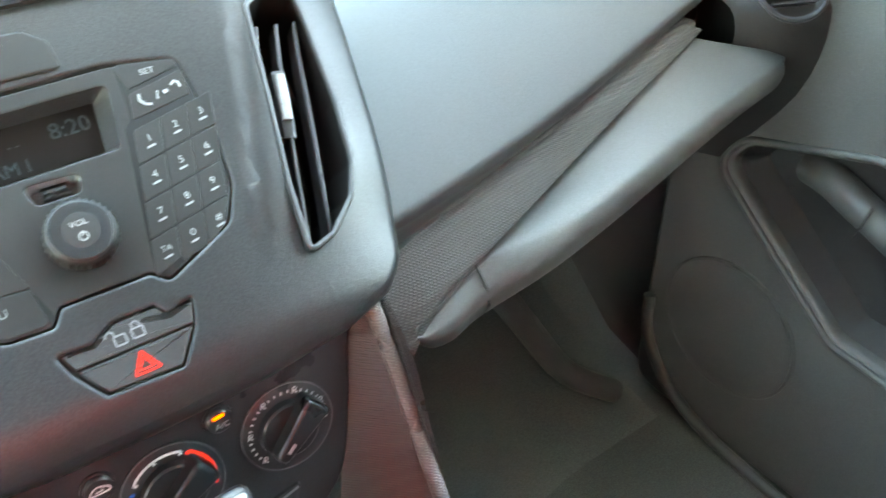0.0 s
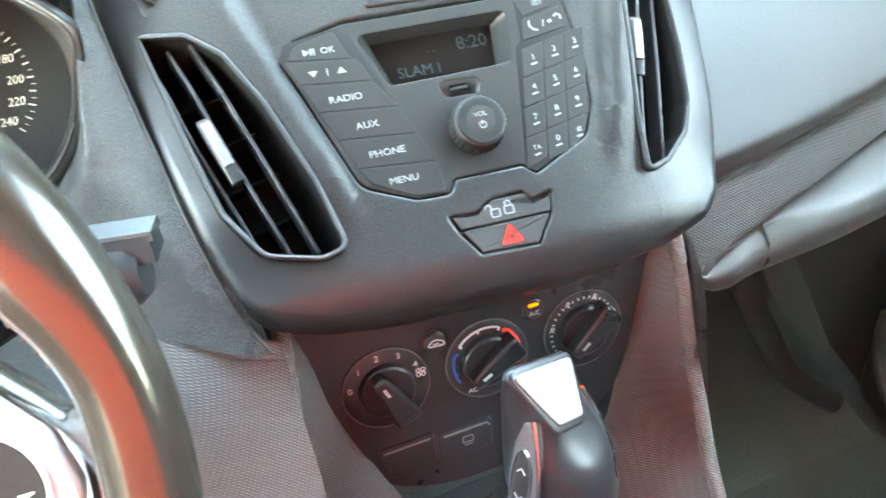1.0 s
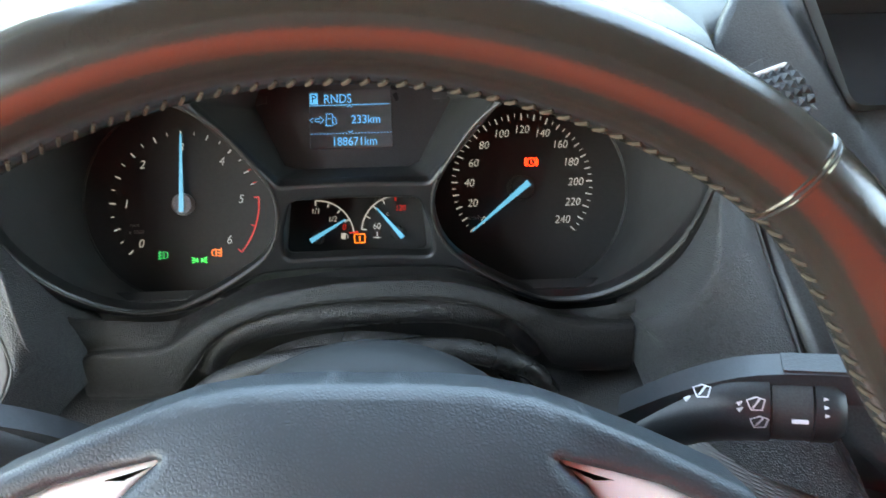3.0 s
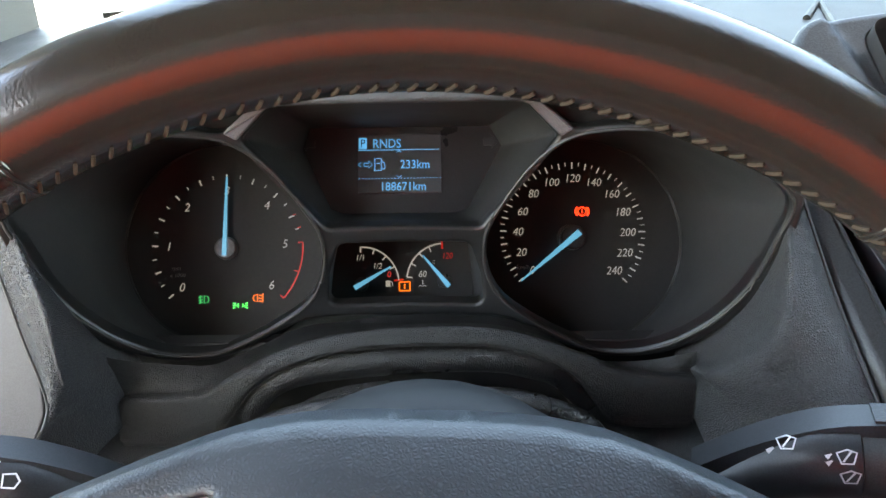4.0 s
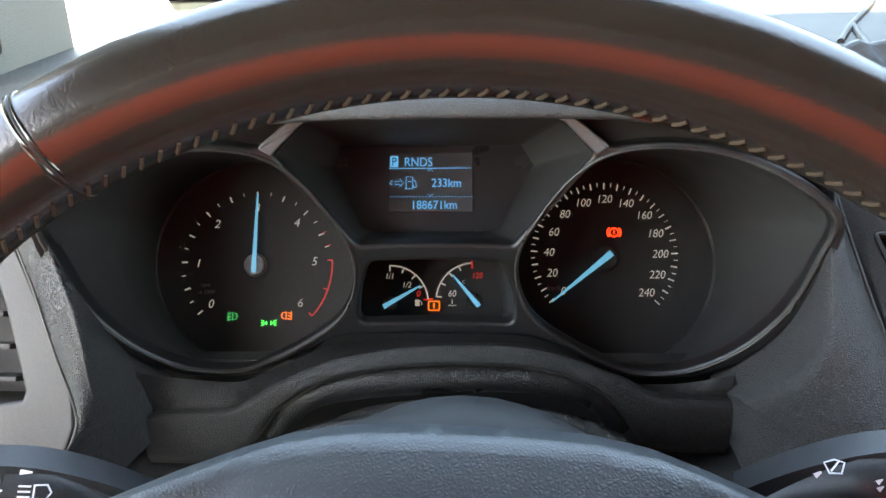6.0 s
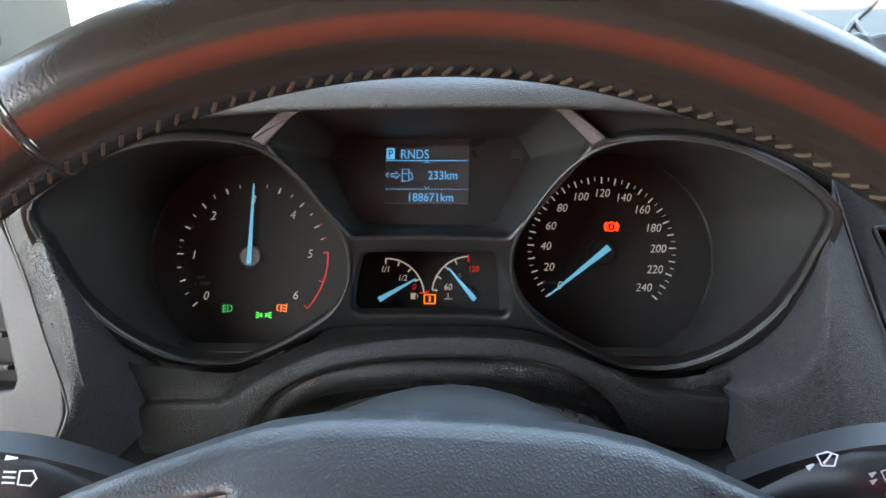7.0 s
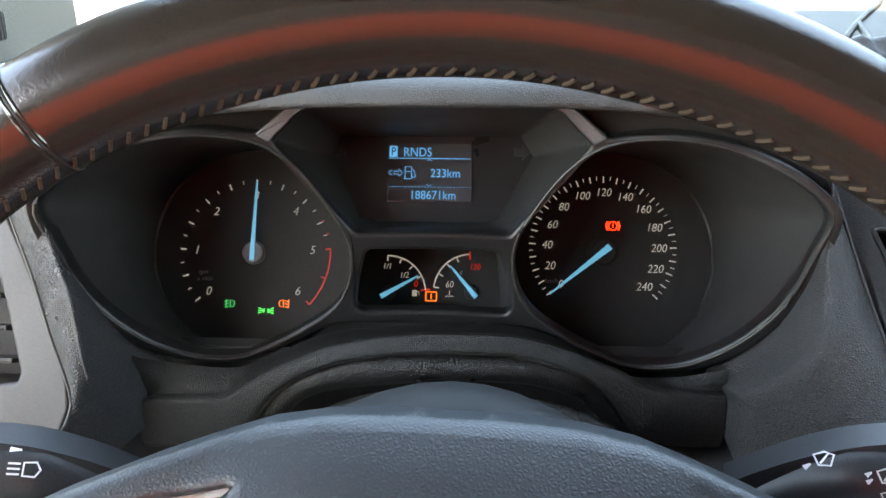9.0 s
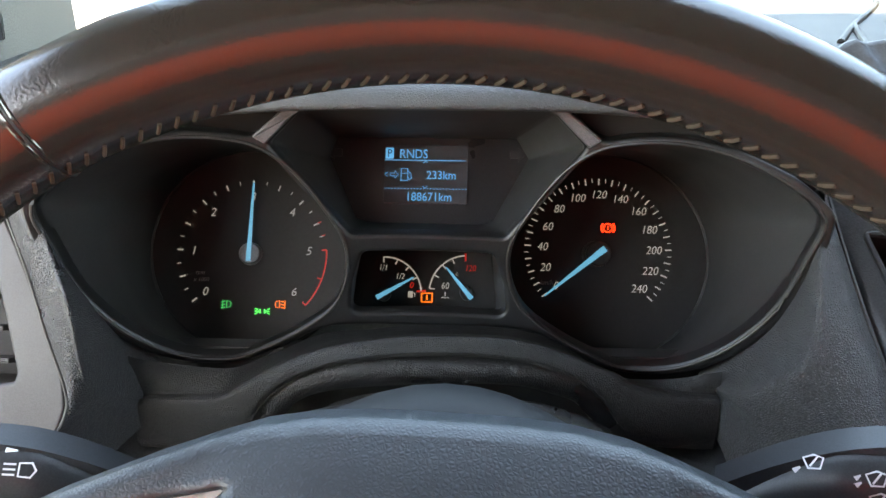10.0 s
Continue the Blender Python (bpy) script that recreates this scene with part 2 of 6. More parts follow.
def inset(loop, d):
    """The outline moved inwards by d (outwards if negative)."""
    s = 1 if area2(loop) > 0 else -1
    out, k = [], len(loop)
    for i in range(k):
        a, p, b = loop[i - 1], loop[i], loop[(i + 1) % k]
        e1, e2 = Vector((p[0] - a[0], p[1] - a[1])), Vector((b[0] - p[0], b[1] - p[1]))
        if e1.length < 1e-6:
            e1 = e2
        if e2.length < 1e-6:
            e2 = e1
        n1, n2 = Vector((-e1.y, e1.x)).normalized() * s, Vector((-e2.y, e2.x)).normalized() * s
        nn = n1 + n2
        if nn.length < 1e-4:
            nn = n1
        nn.normalize()
        out.append(Vector((p[0], p[1])) + nn * d / max(nn.dot(n1), 0.5))
    return out


def ring(bm, loop, z):
    return [bm.verts.new((p[0], p[1], z)) for p in loop]


def bridge(bm, a, b, closed=True):
    k = len(a)
    for i in range(k if closed else k - 1):
        j = (i + 1) % k
        bm.faces.new((a[i], a[j], b[j], b[i]))


def edge_profile(r, steps=3):
    """Steps of a rounded edge: inset and drop below the top."""
    return [(r * (1 - math.cos(math.pi / 2 * i / steps)), r * (1 - math.sin(math.pi / 2 * i / steps))) for i in range(steps + 1)]


def plate(outer, z0, z1, r=1.0, holes=(), hole_r=None, bottom=False, cuts=(), bm=None):
    """A slab between z0 and z1 with a rounded upper edge, and holes with rounded lips."""
    bm = bm or bmesh.new()
    tops = []
    for k, loop in enumerate((outer, *holes)):
        rr = r if k == 0 or hole_r is None else hole_r
        rr = max(rr, 0.02)
        last = ring(bm, loop, z0)
        first = last
        for d, drop in edge_profile(rr, 2 if rr < 1 else 3):
            cur = ring(bm, inset(loop, d if k == 0 else -d), z1 - drop)
            bridge(bm, last, cur)
            last = cur
        if rr > 0.1:
            lip = rr + min(0.4, rr * 0.5)
            cur = ring(bm, inset(loop, lip if k == 0 else -lip), z1)
            bridge(bm, last, cur)
            last = cur
        tops.append(last)
        if bottom and k == 0:
            bm.faces.new(first)
    edges = []
    for t in tops:
        edges += [bm.edges.get((t[i - 1], t[i])) for i in range(len(t))]
    if holes:
        bmesh.ops.triangle_fill(bm, use_beauty=True, use_dissolve=False, edges=edges)
    else:
        bm.faces.new(tops[0])
    for co, no in cuts:
        bmesh.ops.bisect_plane(bm, geom=bm.verts[:] + bm.edges[:] + bm.faces[:], plane_co=co, plane_no=no)
    return bm


def loft(loops, closed=True, cap0=False, cap1=False, bm=None):
    bm = bm or bmesh.new()
    rows = [[bm.verts.new(tuple(p)) for p in loop] for loop in loops]
    for a, b in zip(rows, rows[1:]):
        bridge(bm, a, b, closed)
    if cap0:
        bm.faces.new(rows[0])
    if cap1:
        bm.faces.new(rows[-1])
    return bm


def grid(rows, nu=4, nv=4, thick=0.0):
    """A smooth sheet through rows of points; thick gives it a back."""
    R = [smooth_loop(r, nu, closed=False) for r in rows]
    cols = [smooth_loop([r[i] for r in R], nv, closed=False) for i in range(len(R[0]))]
    bm = loft(cols, closed=False)
    if thick:
        bmesh.ops.recalc_face_normals(bm, faces=bm.faces)
        bmesh.ops.solidify(bm, geom=bm.faces[:], thickness=thick)
    return bm


def sweep(path, section, closed=False, caps=True, bm=None, up=None):
    """A section (2D) drawn along a 3D path; section may be a function of the share of the way."""
    P = [Vector(p) for p in path]
    k = len(P)
    loops, ref = [], Vector(up) if up is not None else None
    for i in range(k):
        t = (P[(i + 1) % k] - P[i - 1]) if closed else (P[min(i + 1, k - 1)] - P[max(i - 1, 0)])
        t.normalize()
        u = ref if ref is not None else Vector((0, 0, 1)) if abs(t.z) < 0.9 else Vector((1, 0, 0))
        s = t.cross(u).normalized()
        v = s.cross(t)
        sec = section(i / (k if closed else k - 1)) if callable(section) else section
        loops.append([P[i] + s * q[0] + v * q[1] for q in sec])
    bm = bm or bmesh.new()
    rows = [[bm.verts.new(p) for p in l] for l in loops]
    for a, b in zip(rows, rows[1:]):
        bridge(bm, a, b)
    if closed:
        bridge(bm, rows[-1], rows[0])
    elif caps:
        bm.faces.new(rows[0])
        bm.faces.new(rows[-1])
    return bm


def box(x0, x1, y0, y1, z0, z1, r=1.0, bm=None):
    return plate(rounded([(x0, y0), (x1, y0), (x1, y1), (x0, y1)], r), z0, z1, min(r, (z1 - z0) * 0.6), bm=bm, bottom=True)


def knob(profile, n=40, c=(0, 0), bm=None, knurl=0.0):
    """A turned body from pairs of radius and height."""
    loops = []
    profile = list(profile) + [(profile[-1][0] * 0.94, profile[-1][1])]
    for k, (r, z) in enumerate(profile):
        loops.append([(c[0] + (r + (knurl if i % 2 and 0 < k < len(profile) - 3 else 0)) * math.cos(2 * math.pi * i / n),
                       c[1] + (r + (knurl if i % 2 and 0 < k < len(profile) - 3 else 0)) * math.sin(2 * math.pi * i / n), z) for i in range(n)])
    return loft(loops, cap1=True, bm=bm)


def letters(body, size, c=(0, 0), z=0.0, depth=0.15, shear=0.0, width=1.0, spin=0.0, bm=None, thin=0.0):
    """Raised lettering in the built-in font, centred on c, size its capital height."""
    cu = bpy.data.curves.new("letters", "FONT")
    cu.body, cu.size, cu.extrude, cu.shear = body, size / 0.69, depth / 2, shear
    cu.align_x, cu.resolution_u, cu.offset = "CENTER", 3, -thin
    ob = new("letters", cu)
    dg = bpy.context.evaluated_depsgraph_get()
    me = bpy.data.meshes.new_from_object(ob.evaluated_get(dg))
    tmp = bmesh.new()
    tmp.from_mesh(me)
    tmp.transform(Matrix.Translation((c[0], c[1], z)) @ Matrix.Rotation(spin, 4, "Z") @ Matrix.Diagonal((width, 1, 1, 1)) @ Matrix.Translation((0, -size / 2, 0)))
    bpy.data.objects.remove(ob)
    bpy.data.curves.remove(cu)
    if bm is None:
        bpy.data.meshes.remove(me)
        return tmp
    tmp.to_mesh(me)
    bm.from_mesh(me)
    tmp.free()
    bpy.data.meshes.remove(me)
    return bm


def bar(a, b, w, z=0.0, h=0.15, bm=None, w2=None):
    """A flat raised line from a to b, w wide."""
    bm = bm or bmesh.new()
    a, b = Vector(a), Vector(b)
    d = (b - a).normalized()
    s = Vector((-d.y, d.x))
    w2 = w if w2 is None else w2
    q = [a + s * w / 2, a - s * w / 2, b - s * w2 / 2, b + s * w2 / 2]
    lo = [bm.verts.new((*p, z - h)) for p in q]
    hi = [bm.verts.new((*p, z + h)) for p in q]
    bridge(bm, lo, hi)
    bm.faces.new(hi)
    return bm


def line(pts, w, z=0.0, h=0.15, bm=None, closed=False):
    """A raised printed line along points."""
    bm = bm or bmesh.new()
    P = [Vector(p[:2]) for p in pts]
    k = len(P)
    L, R = [], []
    for i in range(k):
        t = (P[(i + 1) % k] - P[i - 1]) if closed else P[min(i + 1, k - 1)] - P[max(i - 1, 0)]
        t.normalize()
        s = Vector((-t.y, t.x)) * w / 2
        L.append(P[i] + s)
        R.append(P[i] - s)
    rows = [[bm.verts.new((*p, zz)) for p in side] for side, zz in ((L, z - h), (L, z + h), (R, z + h), (R, z - h))]
    for a, b in zip(rows, rows[1:]):
        bridge(bm, a, b, closed)
    return bm


def polar(c, r, deg):
    """A point on a dial: degrees clockwise from straight up."""
    a = radians(deg)
    return (c[0] + r * math.sin(a), c[1] + r * math.cos(a))


# ---- frames of the main panels ----
D = plane((-0.0144, 0.0092, 1.0173), 29)   # dial faces
C = plane((0.3738, -0.1829, 1.0), 46)      # centre fascia
K = plane((0.3738, -0.1748, 0.885), 12)    # climate panel
W = plane((0.008, -0.332, 1.029), 25)      # steering wheel


# ---- instrument cluster ----
def bezel_point(x, z, d):
    return Vector((-0.009 + x / 1000, -0.052 - 1.5 * (x / 1000) ** 2 - d / 1000, 1 + z / 1000))


def bezel_warp(bm):
    for v in bm.verts:
        v.co = bezel_point(v.co.x, v.co.y, v.co.z)


POD = smooth_loop([(47, 46), (55, 64), (71, 88), (88, 103), (106, 109), (128, 111), (150, 108), (172, 99), (189, 85), (186, 65), (177, 35), (160, 9), (138, -9),
                   (114, -16), (97, -13), (76, -4), (57, 9), (48, 26)], 4)
POD_L = mirror([tuple(p) for p in POD])
RECESS = rounded([(-43, 53), (43, 53), (49, 61), (83, 106, 3), (66, 123), (-66, 123), (-83, 106, 3), (-49, 61)], 5)
SMALLPOD = rounded([(-37, 43), (-43, 24), (-45, 5), (45, 5), (43, 24), (37, 43)], 6)

cluster = thing("instrument_cluster", (-0.009, -0.03, 0.985), "black instrument cluster with two dials, small gauges and a blue display", "instrument cluster")
half = [(0, 128), (40, 128), (69, 128), (76, 124), (90, 111.5), (106, 114), (128, 116), (151, 113), (176, 103.5), (191, 92), (195.5, 84), (192.5, 63), (183, 32), (165, 4), (141, -14), (114, -21), (93, -18), (64, -5), (40, -3), (0, -3)]
bezel_out = smooth_loop(half[:-1] + [(0, -4)] + mirror(half)[1:-1], 3)
bm = plate(bezel_out, -9, 0, 2.5, holes=(POD, POD_L, RECESS, SMALLPOD), hole_r=2.2, cuts=[((x, 0, 0), (1, 0, 0)) for x in range(-195, 200, 15)])
bezel_warp(bm)
part("bezel", bm, BEZEL, cluster)
for name, loop, sx in (("dial_pod", POD, 1), ("dial_pod", POD_L, -1)):
    c2 = (sx * 113, 42)
    back = [D @ Vector((sx * 113 + 66 * math.cos(a), 66 * math.sin(a), 1.5)) for a in (math.atan2(p[1] - c2[1], p[0] - c2[0]) for p in loop)]
    front = [bezel_point(p[0], p[1], -6) for p in loop]
    mid = [f.lerp(b, 0.55) for f, b in zip(front, back)]
    pod = part(name, loft([front, mid, back]), BLACK, cluster, smooth=60)
    part("dial_face", plate(circle(68, 64, (sx * 113, 0)), -2, 0.8, 0.3), DIAL, pod, m=D)
    part("trim_ring", sweep([bezel_point(p[0], p[1], 0.2) for p in inset(loop, -1.6)], circle(0.0010, 8), closed=True), TRIMLINE, pod, "satin metal trim line round the dial")
    part("inner_ring", sweep([D @ Vector((sx * 113 + 66 * math.cos(a), 66 * math.sin(a), 2.0)) for a in np.linspace(0, 2 * math.pi, 72, endpoint=False)], circle(0.0012, 6), closed=True), BLACK, pod)
for sx in (1, -1):
    # filler plate: the dark gap under the hood put into its colour
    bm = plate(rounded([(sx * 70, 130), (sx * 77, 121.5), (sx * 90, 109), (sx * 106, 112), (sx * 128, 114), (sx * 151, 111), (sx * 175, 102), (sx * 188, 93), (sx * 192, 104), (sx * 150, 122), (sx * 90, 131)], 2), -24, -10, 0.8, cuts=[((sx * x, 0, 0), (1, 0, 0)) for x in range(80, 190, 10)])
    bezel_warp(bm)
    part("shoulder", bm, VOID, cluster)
    # sky-lit bezel edge put in as a paler strip
    bm = plate(rounded([(sx * 58, 126.5), (sx * 69, 128.5), (sx * 91, 111), (sx * 84.5, 106.5), (sx * 68, 122.5)], 1.5), -2, 1.6, 1.0)
    bezel_warp(bm)
    part("recess_lit_edge", bm, LIGHTTRIM, cluster, "paler strip put in for the sky-lit bezel edge")
# recess of the display
front = [bezel_point(p[0], p[1], -6) for p in RECESS]
PANEL = [(-62, 61), (-41, 16), (41, 16), (66, 62), (60, 70), (-57, 70)]
panel_r = rounded(PANEL, 4)


def towards(shape, c):
    """A function that gives the point of a convex outline in a direction."""
    def f(a):
        d = Vector((math.cos(a), math.sin(a)))
        best = 1e9
        for i in range(len(shape)):
            p, q = Vector(shape[i - 1]) - c, Vector(shape[i]) - c
            e = q - p
            den = d.x * e.y - d.y * e.x
            if abs(den) > 1e-9:
                t = (p.x * e.y - p.y * e.x) / den
                s = (p.x * d.y - p.y * d.x) / den
                if t > 0 and -1e-6 <= s <= 1 + 1e-6:
                    best = min(best, t)
        return c + d * best
    return f


pc = Vector((0, 42))
ff = towards(panel_r, pc)
back = [D @ Vector((*ff(math.atan2(p[1] - 88, p[0])), 23)) for p in RECESS]
recess = part("display_recess", loft([front, [f.lerp(b, 0.5) for f, b in zip(front, back)], back]), BLACK, cluster, smooth=50)
part("display_panel", plate(inset(panel_r, -3), 15, 23.5, 0.4), STALK, recess, m=D)
part("recess_edge", line([(41, 16), (66, 62), (60, 70)], 0.7, 23.6, 0.25), TRIMLINE, recess, m=D)
lcd = part("display", plate(rounded([(-26, 28), (26.5, 28), (26.5, 65.5), (-26, 65.5)], 1.5), 20, 24.6, 0.5), LCDGREY, cluster, "small dark display with blue characters", m=D)
Z = 24.8
bm = letters("RNDS", 5.6, (-7.5, 59.5), Z, width=0.85)
bm = plate(rounded([(-25, 56.2), (-20, 56.2), (-20, 63.2), (-25, 63.2)], 0.8), Z - 0.1, Z + 0.1, 0.05, bm=bm)
bm = line([(-25.5, 55.4), (25, 55.4)], 0.35, Z, bm=bm)
bm = letters("233km", 5.2, (10, 46.2), Z, width=0.9, bm=bm)
bm = letters("188671km", 5.2, (2.5, 32.4), Z, width=0.9, bm=bm)
for k in range(26):
    bm = bar((-25 + 2 * k, 37.4), (-24 + 2 * k, 37.4), 0.35, Z, bm=bm)
for dy, s in ((54, 1), (38.8, -1)):
    bm = line([(-1.5, dy - s * 0.3), (0, dy + s), (1.5, dy - s * 0.3)], 0.4, Z, bm=bm)
bm = line([(-23.5, 47.6), (-25.3, 46.2), (-23.5, 44.8)], 0.4, Z, bm=bm)
bm = line([(-21.8, 45.3), (-19, 45.3), (-19, 43.9), (-16.6, 46.2), (-19, 48.5), (-19, 47.1), (-21.8, 47.1)], 0.4, Z, bm=bm, closed=True)
bm = line([(-15, 42.5), (-15, 50), (-11, 50), (-11, 42.5), (-15.6, 42.5)], 0.5, Z, bm=bm)
bm = line([(-14.3, 47), (-11.6, 47)], 0.4, Z, bm=bm)
bm = line([(-11, 48.5), (-9, 47), (-8.6, 43.8), (-10, 43.2), (-10.6, 44.6)], 0.45, Z, bm=bm)
part("display_print", bm, LCDBLUE, lcd, "lit blue display characters", m=D)
part("inverse_letter", letters("P", 5.0, (-22.5, 59.7), Z + 0.25, width=0.85), LCDFACE, lcd, m=D)
for sx in (-1, 1):
    bm = plate([Vector((sx * 57 + sx * p[0], 60.0 + p[1])) for p in ((5, 0), (0.5, 4.6), (0.5, 2.4), (-4.5, 2.4), (-4.5, -2.4), (0.5, -2.4), (0.5, -4.6))], 23.5, 24.2, 0.1)
    part("indicator_arrow", bm, PIANO, cluster, "unlit turn indicator arrow", m=D)

ZD = 1.1


def needle(c, deg, length, w, parent, hub, z=6.0):
    tip, tail = polar(c, length, deg), polar(c, -5, deg)
    n = part("needle", bar(tail, tip, w, z, 0.5, w2=0.9), NEEDLE, parent, "lit light blue needle", m=D)
    part("needle_hub", knob([(hub, 0.8), (hub, z - 1.6), (hub - 0.8, z - 0.9)], 28, c), (LIGHTTRIM if hub == 7.0 else BLACK) if hub > 6 else PIANO, n, m=D)


tc_, sc_ = (-113.5, -2.5), (108.2, 1.6)
rev = part("rev_counter", plate(circle(7.5, 32, tc_), 0, 1.4, 0.3), GREYPRINT, cluster, "rev counter marked 0 to 6", m=D)
for k in range(20):
    a = -131 + 43.4 * k / 4
    part("tick", bar(polar(tc_, 46.0 if k % 2 else 44.6, a), polar(tc_, 48.4, a), 0.55 if k % 2 else 0.9, ZD), NUMERAL, rev, m=D)
for k in range(7):
    part("numeral", letters(str(k), 5.4, polar(tc_, 37.8, -131 + 43.4 * k), ZD, shear=0.2, width=0.95, thin=0.03), NUMERAL, rev, m=D)
bm = letters("rpm", 2.5, (-146, -15), ZD, shear=0.18)
bm = letters("x 1000", 2.5, (-145, -19.6), ZD, shear=0.18, bm=bm)
part("caption", bm, GREYPRINT, rev, m=D)
bm = line([polar(tc_, 49.5, a) for a in np.linspace(86, 131, 16)], 0.8, ZD)
for a in (86, 108.5, 131):
    bm = bar(polar(tc_, 46.5, a), polar(tc_, 49.5, a), 0.8, ZD, bm=bm)
for a in (64, 74.5):
    bm = bar(polar(tc_, 47.5, a), polar(tc_, 50, a), 0.6, ZD, bm=bm)
part("red_zone", bm, REDSCALE, rev, "red zone line", m=D)
needle(tc_, 1, 46, 3.0, rev, 7.0)
sr_ = (sc_[0] + 1.6, sc_[1] + 2.6)   # middle of the scale
spd = part("speedometer", plate(circle(8.5, 32, sc_), 0, 1.4, 0.3), BLACK, cluster, "speedometer marked 0 to 240", m=D)
for k in range(49):
    a = -131 + 5.5 * k
    part("tick", bar(polar(sr_, 44.0 if k % 2 else 42.4, a), polar(sr_, 46.5, a), 0.45 if k % 2 else 0.8, ZD), NUMERAL, spd, m=D)
for k in range(13):
    part("numeral", letters(str(20 * k), 5.1, polar(sr_, 35.2 + (1.0 if 3 < k < 9 else 0), -131 + 22 * k), ZD, shear=0.2, width=0.92, thin=0.04), NUMERAL, spd, m=D)
part("caption", letters("km/h", 2.9, (77.5, -17), ZD, shear=0.2), GREYPRINT, spd, m=D)
needle((110, 1.6), -129, 44, 4.2, spd, 8.0)
# small gauges
part("gauge_pod", loft([[bezel_point(p[0], p[1], -6) for p in SMALLPOD],
                        [D @ Vector((*towards(rounded([(-42, 4), (-46, -36), (46, -36), (42, 4)], 4), Vector((0, -16)))(math.atan2(p[1] - 24, p[0])), 1.0)) for p in SMALLPOD]]), BLACK, cluster)
sg = part("gauge_face", plate(rounded([(-48, -40), (48, -40), (46, 8), (-46, 8)], 4), -2, 0.6, 0.3), DIAL, cluster, "fuel and temperature gauges", m=D)
fu, te = (-26, -26.8), (27, -25)
bm = line([polar(fu, 24, a) for a in np.linspace(-2, 84, 20)], 0.9, ZD)
for a in (-2, 20, 41, 62):
    bm = bar(polar(fu, 20.5, a), polar(fu, 24, a), 0.9, ZD, bm=bm)
bm = letters("1/1", 3.6, (-27, -9.5), ZD, shear=0.15, width=0.9, bm=bm)
bm = letters("1/2", 3.6, (-16, -15), ZD, shear=0.15, width=0.9, bm=bm)
bm = line([polar(te, 24, a) for a in np.linspace(-84, -4, 20)], 0.9, ZD, bm=bm)
for a in (-84, -62, -42, -24):
    bm = bar(polar(te, 20.5, a), polar(te, 24, a), 0.9, ZD, bm=bm)
bm = letters("60", 4.0, (13, -20.5), ZD, shear=0.15, width=0.9, bm=bm)
bm = letters("C", 2.0, (20.5, -13), ZD, bm=bm)
bm = box(-10.5, -7.6, -28.5, -24.6, 0.6, 1.2, 0.2, bm=bm)
bm = line([(-7.4, -25.2), (-6.2, -26), (-6.2, -28)], 0.5, ZD, bm=bm)
bm = bar((13.2, -22.6 - 2), (13.2, -27.4), 0.6, ZD, bm=bm)
bm = line([(10.6, -28.4), (12, -28), (13.2, -28.4), (14.6, -28), (15.8, -28.4)], 0.5, ZD, bm=bm)
part("markings", bm, NUMERAL, sg, m=D)
bm = letters("0", 3.8, (-8.5, -20.6), ZD, shear=0.15)
bm = bar(polar(fu, 21, 84), polar(fu, 27, 84), 1.1, ZD, bm=bm)
bm = letters("120", 3.8, (29, -9), ZD, shear=0.15, width=0.85, bm=bm)
bm = bar(polar(te, 20.5, -3), polar(te, 25.5, -3), 1.1, ZD, bm=bm)
part("red_marks", bm, REDSCALE, sg, m=D)
needle(fu, 60, 22, 3.2, sg, 4.6, 4)
needle(te, -40, 21, 3.2, sg, 4.6, 4)
# warning lamps
bm = line(circle(2.7, 20, (116.4, 18.6)), 0.7, ZD, closed=True)
bm = bar((116.4, 17.5), (116.4, 20.0), 0.65, ZD, bm=bm)
for s in (-1, 1):
    bm = line([polar((116.4, 18.6), 4.2, 90 * s + a) for a in (-42, -20, 0, 20, 42)], 0.9, ZD, bm=bm)
part("brake_lamp", bm, REDLAMP, cluster, "lit red parking brake lamp", m=D)


def headlamp_icon(c, s, bm, rays=3):
    bm = line([(c[0], c[1] + 2.4), (c[0] + s * 2.4, c[1] + 1.6), (c[0] + s * 2.8, c[1]), (c[0] + s * 2.4, c[1] - 1.6), (c[0], c[1] - 2.4)], 0.6, ZD, bm=bm, closed=True)
    for k in range(rays):
        y = c[1] + 1.9 - 1.9 * k
        bm = bar((c[0] - s * 1.0, y), (c[0] - s * 3.6, y - 0.6), 0.6, ZD, bm=bm)
    return bm


bm = bmesh.new()
for s in (-1, 1):
    q = (-104 + s * 1.0, -39.5)
    bm = line([(q[0] + s * 0.4, q[1] + 1.3), (q[0] + s * 1.5, q[1]), (q[0] + s * 0.4, q[1] - 1.3)], 0.6, ZD, bm=bm, closed=True)
    for dy in (-1.5, 0, 1.5):
        bm = bar((q[0] + s * 2.0, q[1] + dy * 0.7), (q[0] + s * 3.9, q[1] + dy * 1.2), 0.55, ZD, bm=bm)
part("sidelight_lamp", bm, GREENLAMP, cluster, "lit green sidelight lamp", m=D)
bm = headlamp_icon((-127.4, -35.4), 1, bmesh.new())
bm = bar((-130, -32.6), (-130, -38.2), 0.5, ZD, bm=bm)
part("fog_lamp", bm, DIMGREEN, cluster, "dim green fog lamp symbol", m=D)
bm = headlamp_icon((-93, -34.8), -1, bmesh.new())
bm = bar((-89.6, -32), (-89.6, -37.6), 0.5, ZD, bm=bm)
part("rear_fog_lamp", bm, AMBERLAMP, cluster, "lit amber rear fog lamp", m=D)
bm = line(rounded([(-1.8, -31.2), (5.0, -31.2), (5.0, -25.6), (-1.8, -25.6)], 0.4), 0.7, ZD, closed=True)
bm = bar((1.6, -30), (1.6, -26.8), 0.9, ZD, bm=bm)
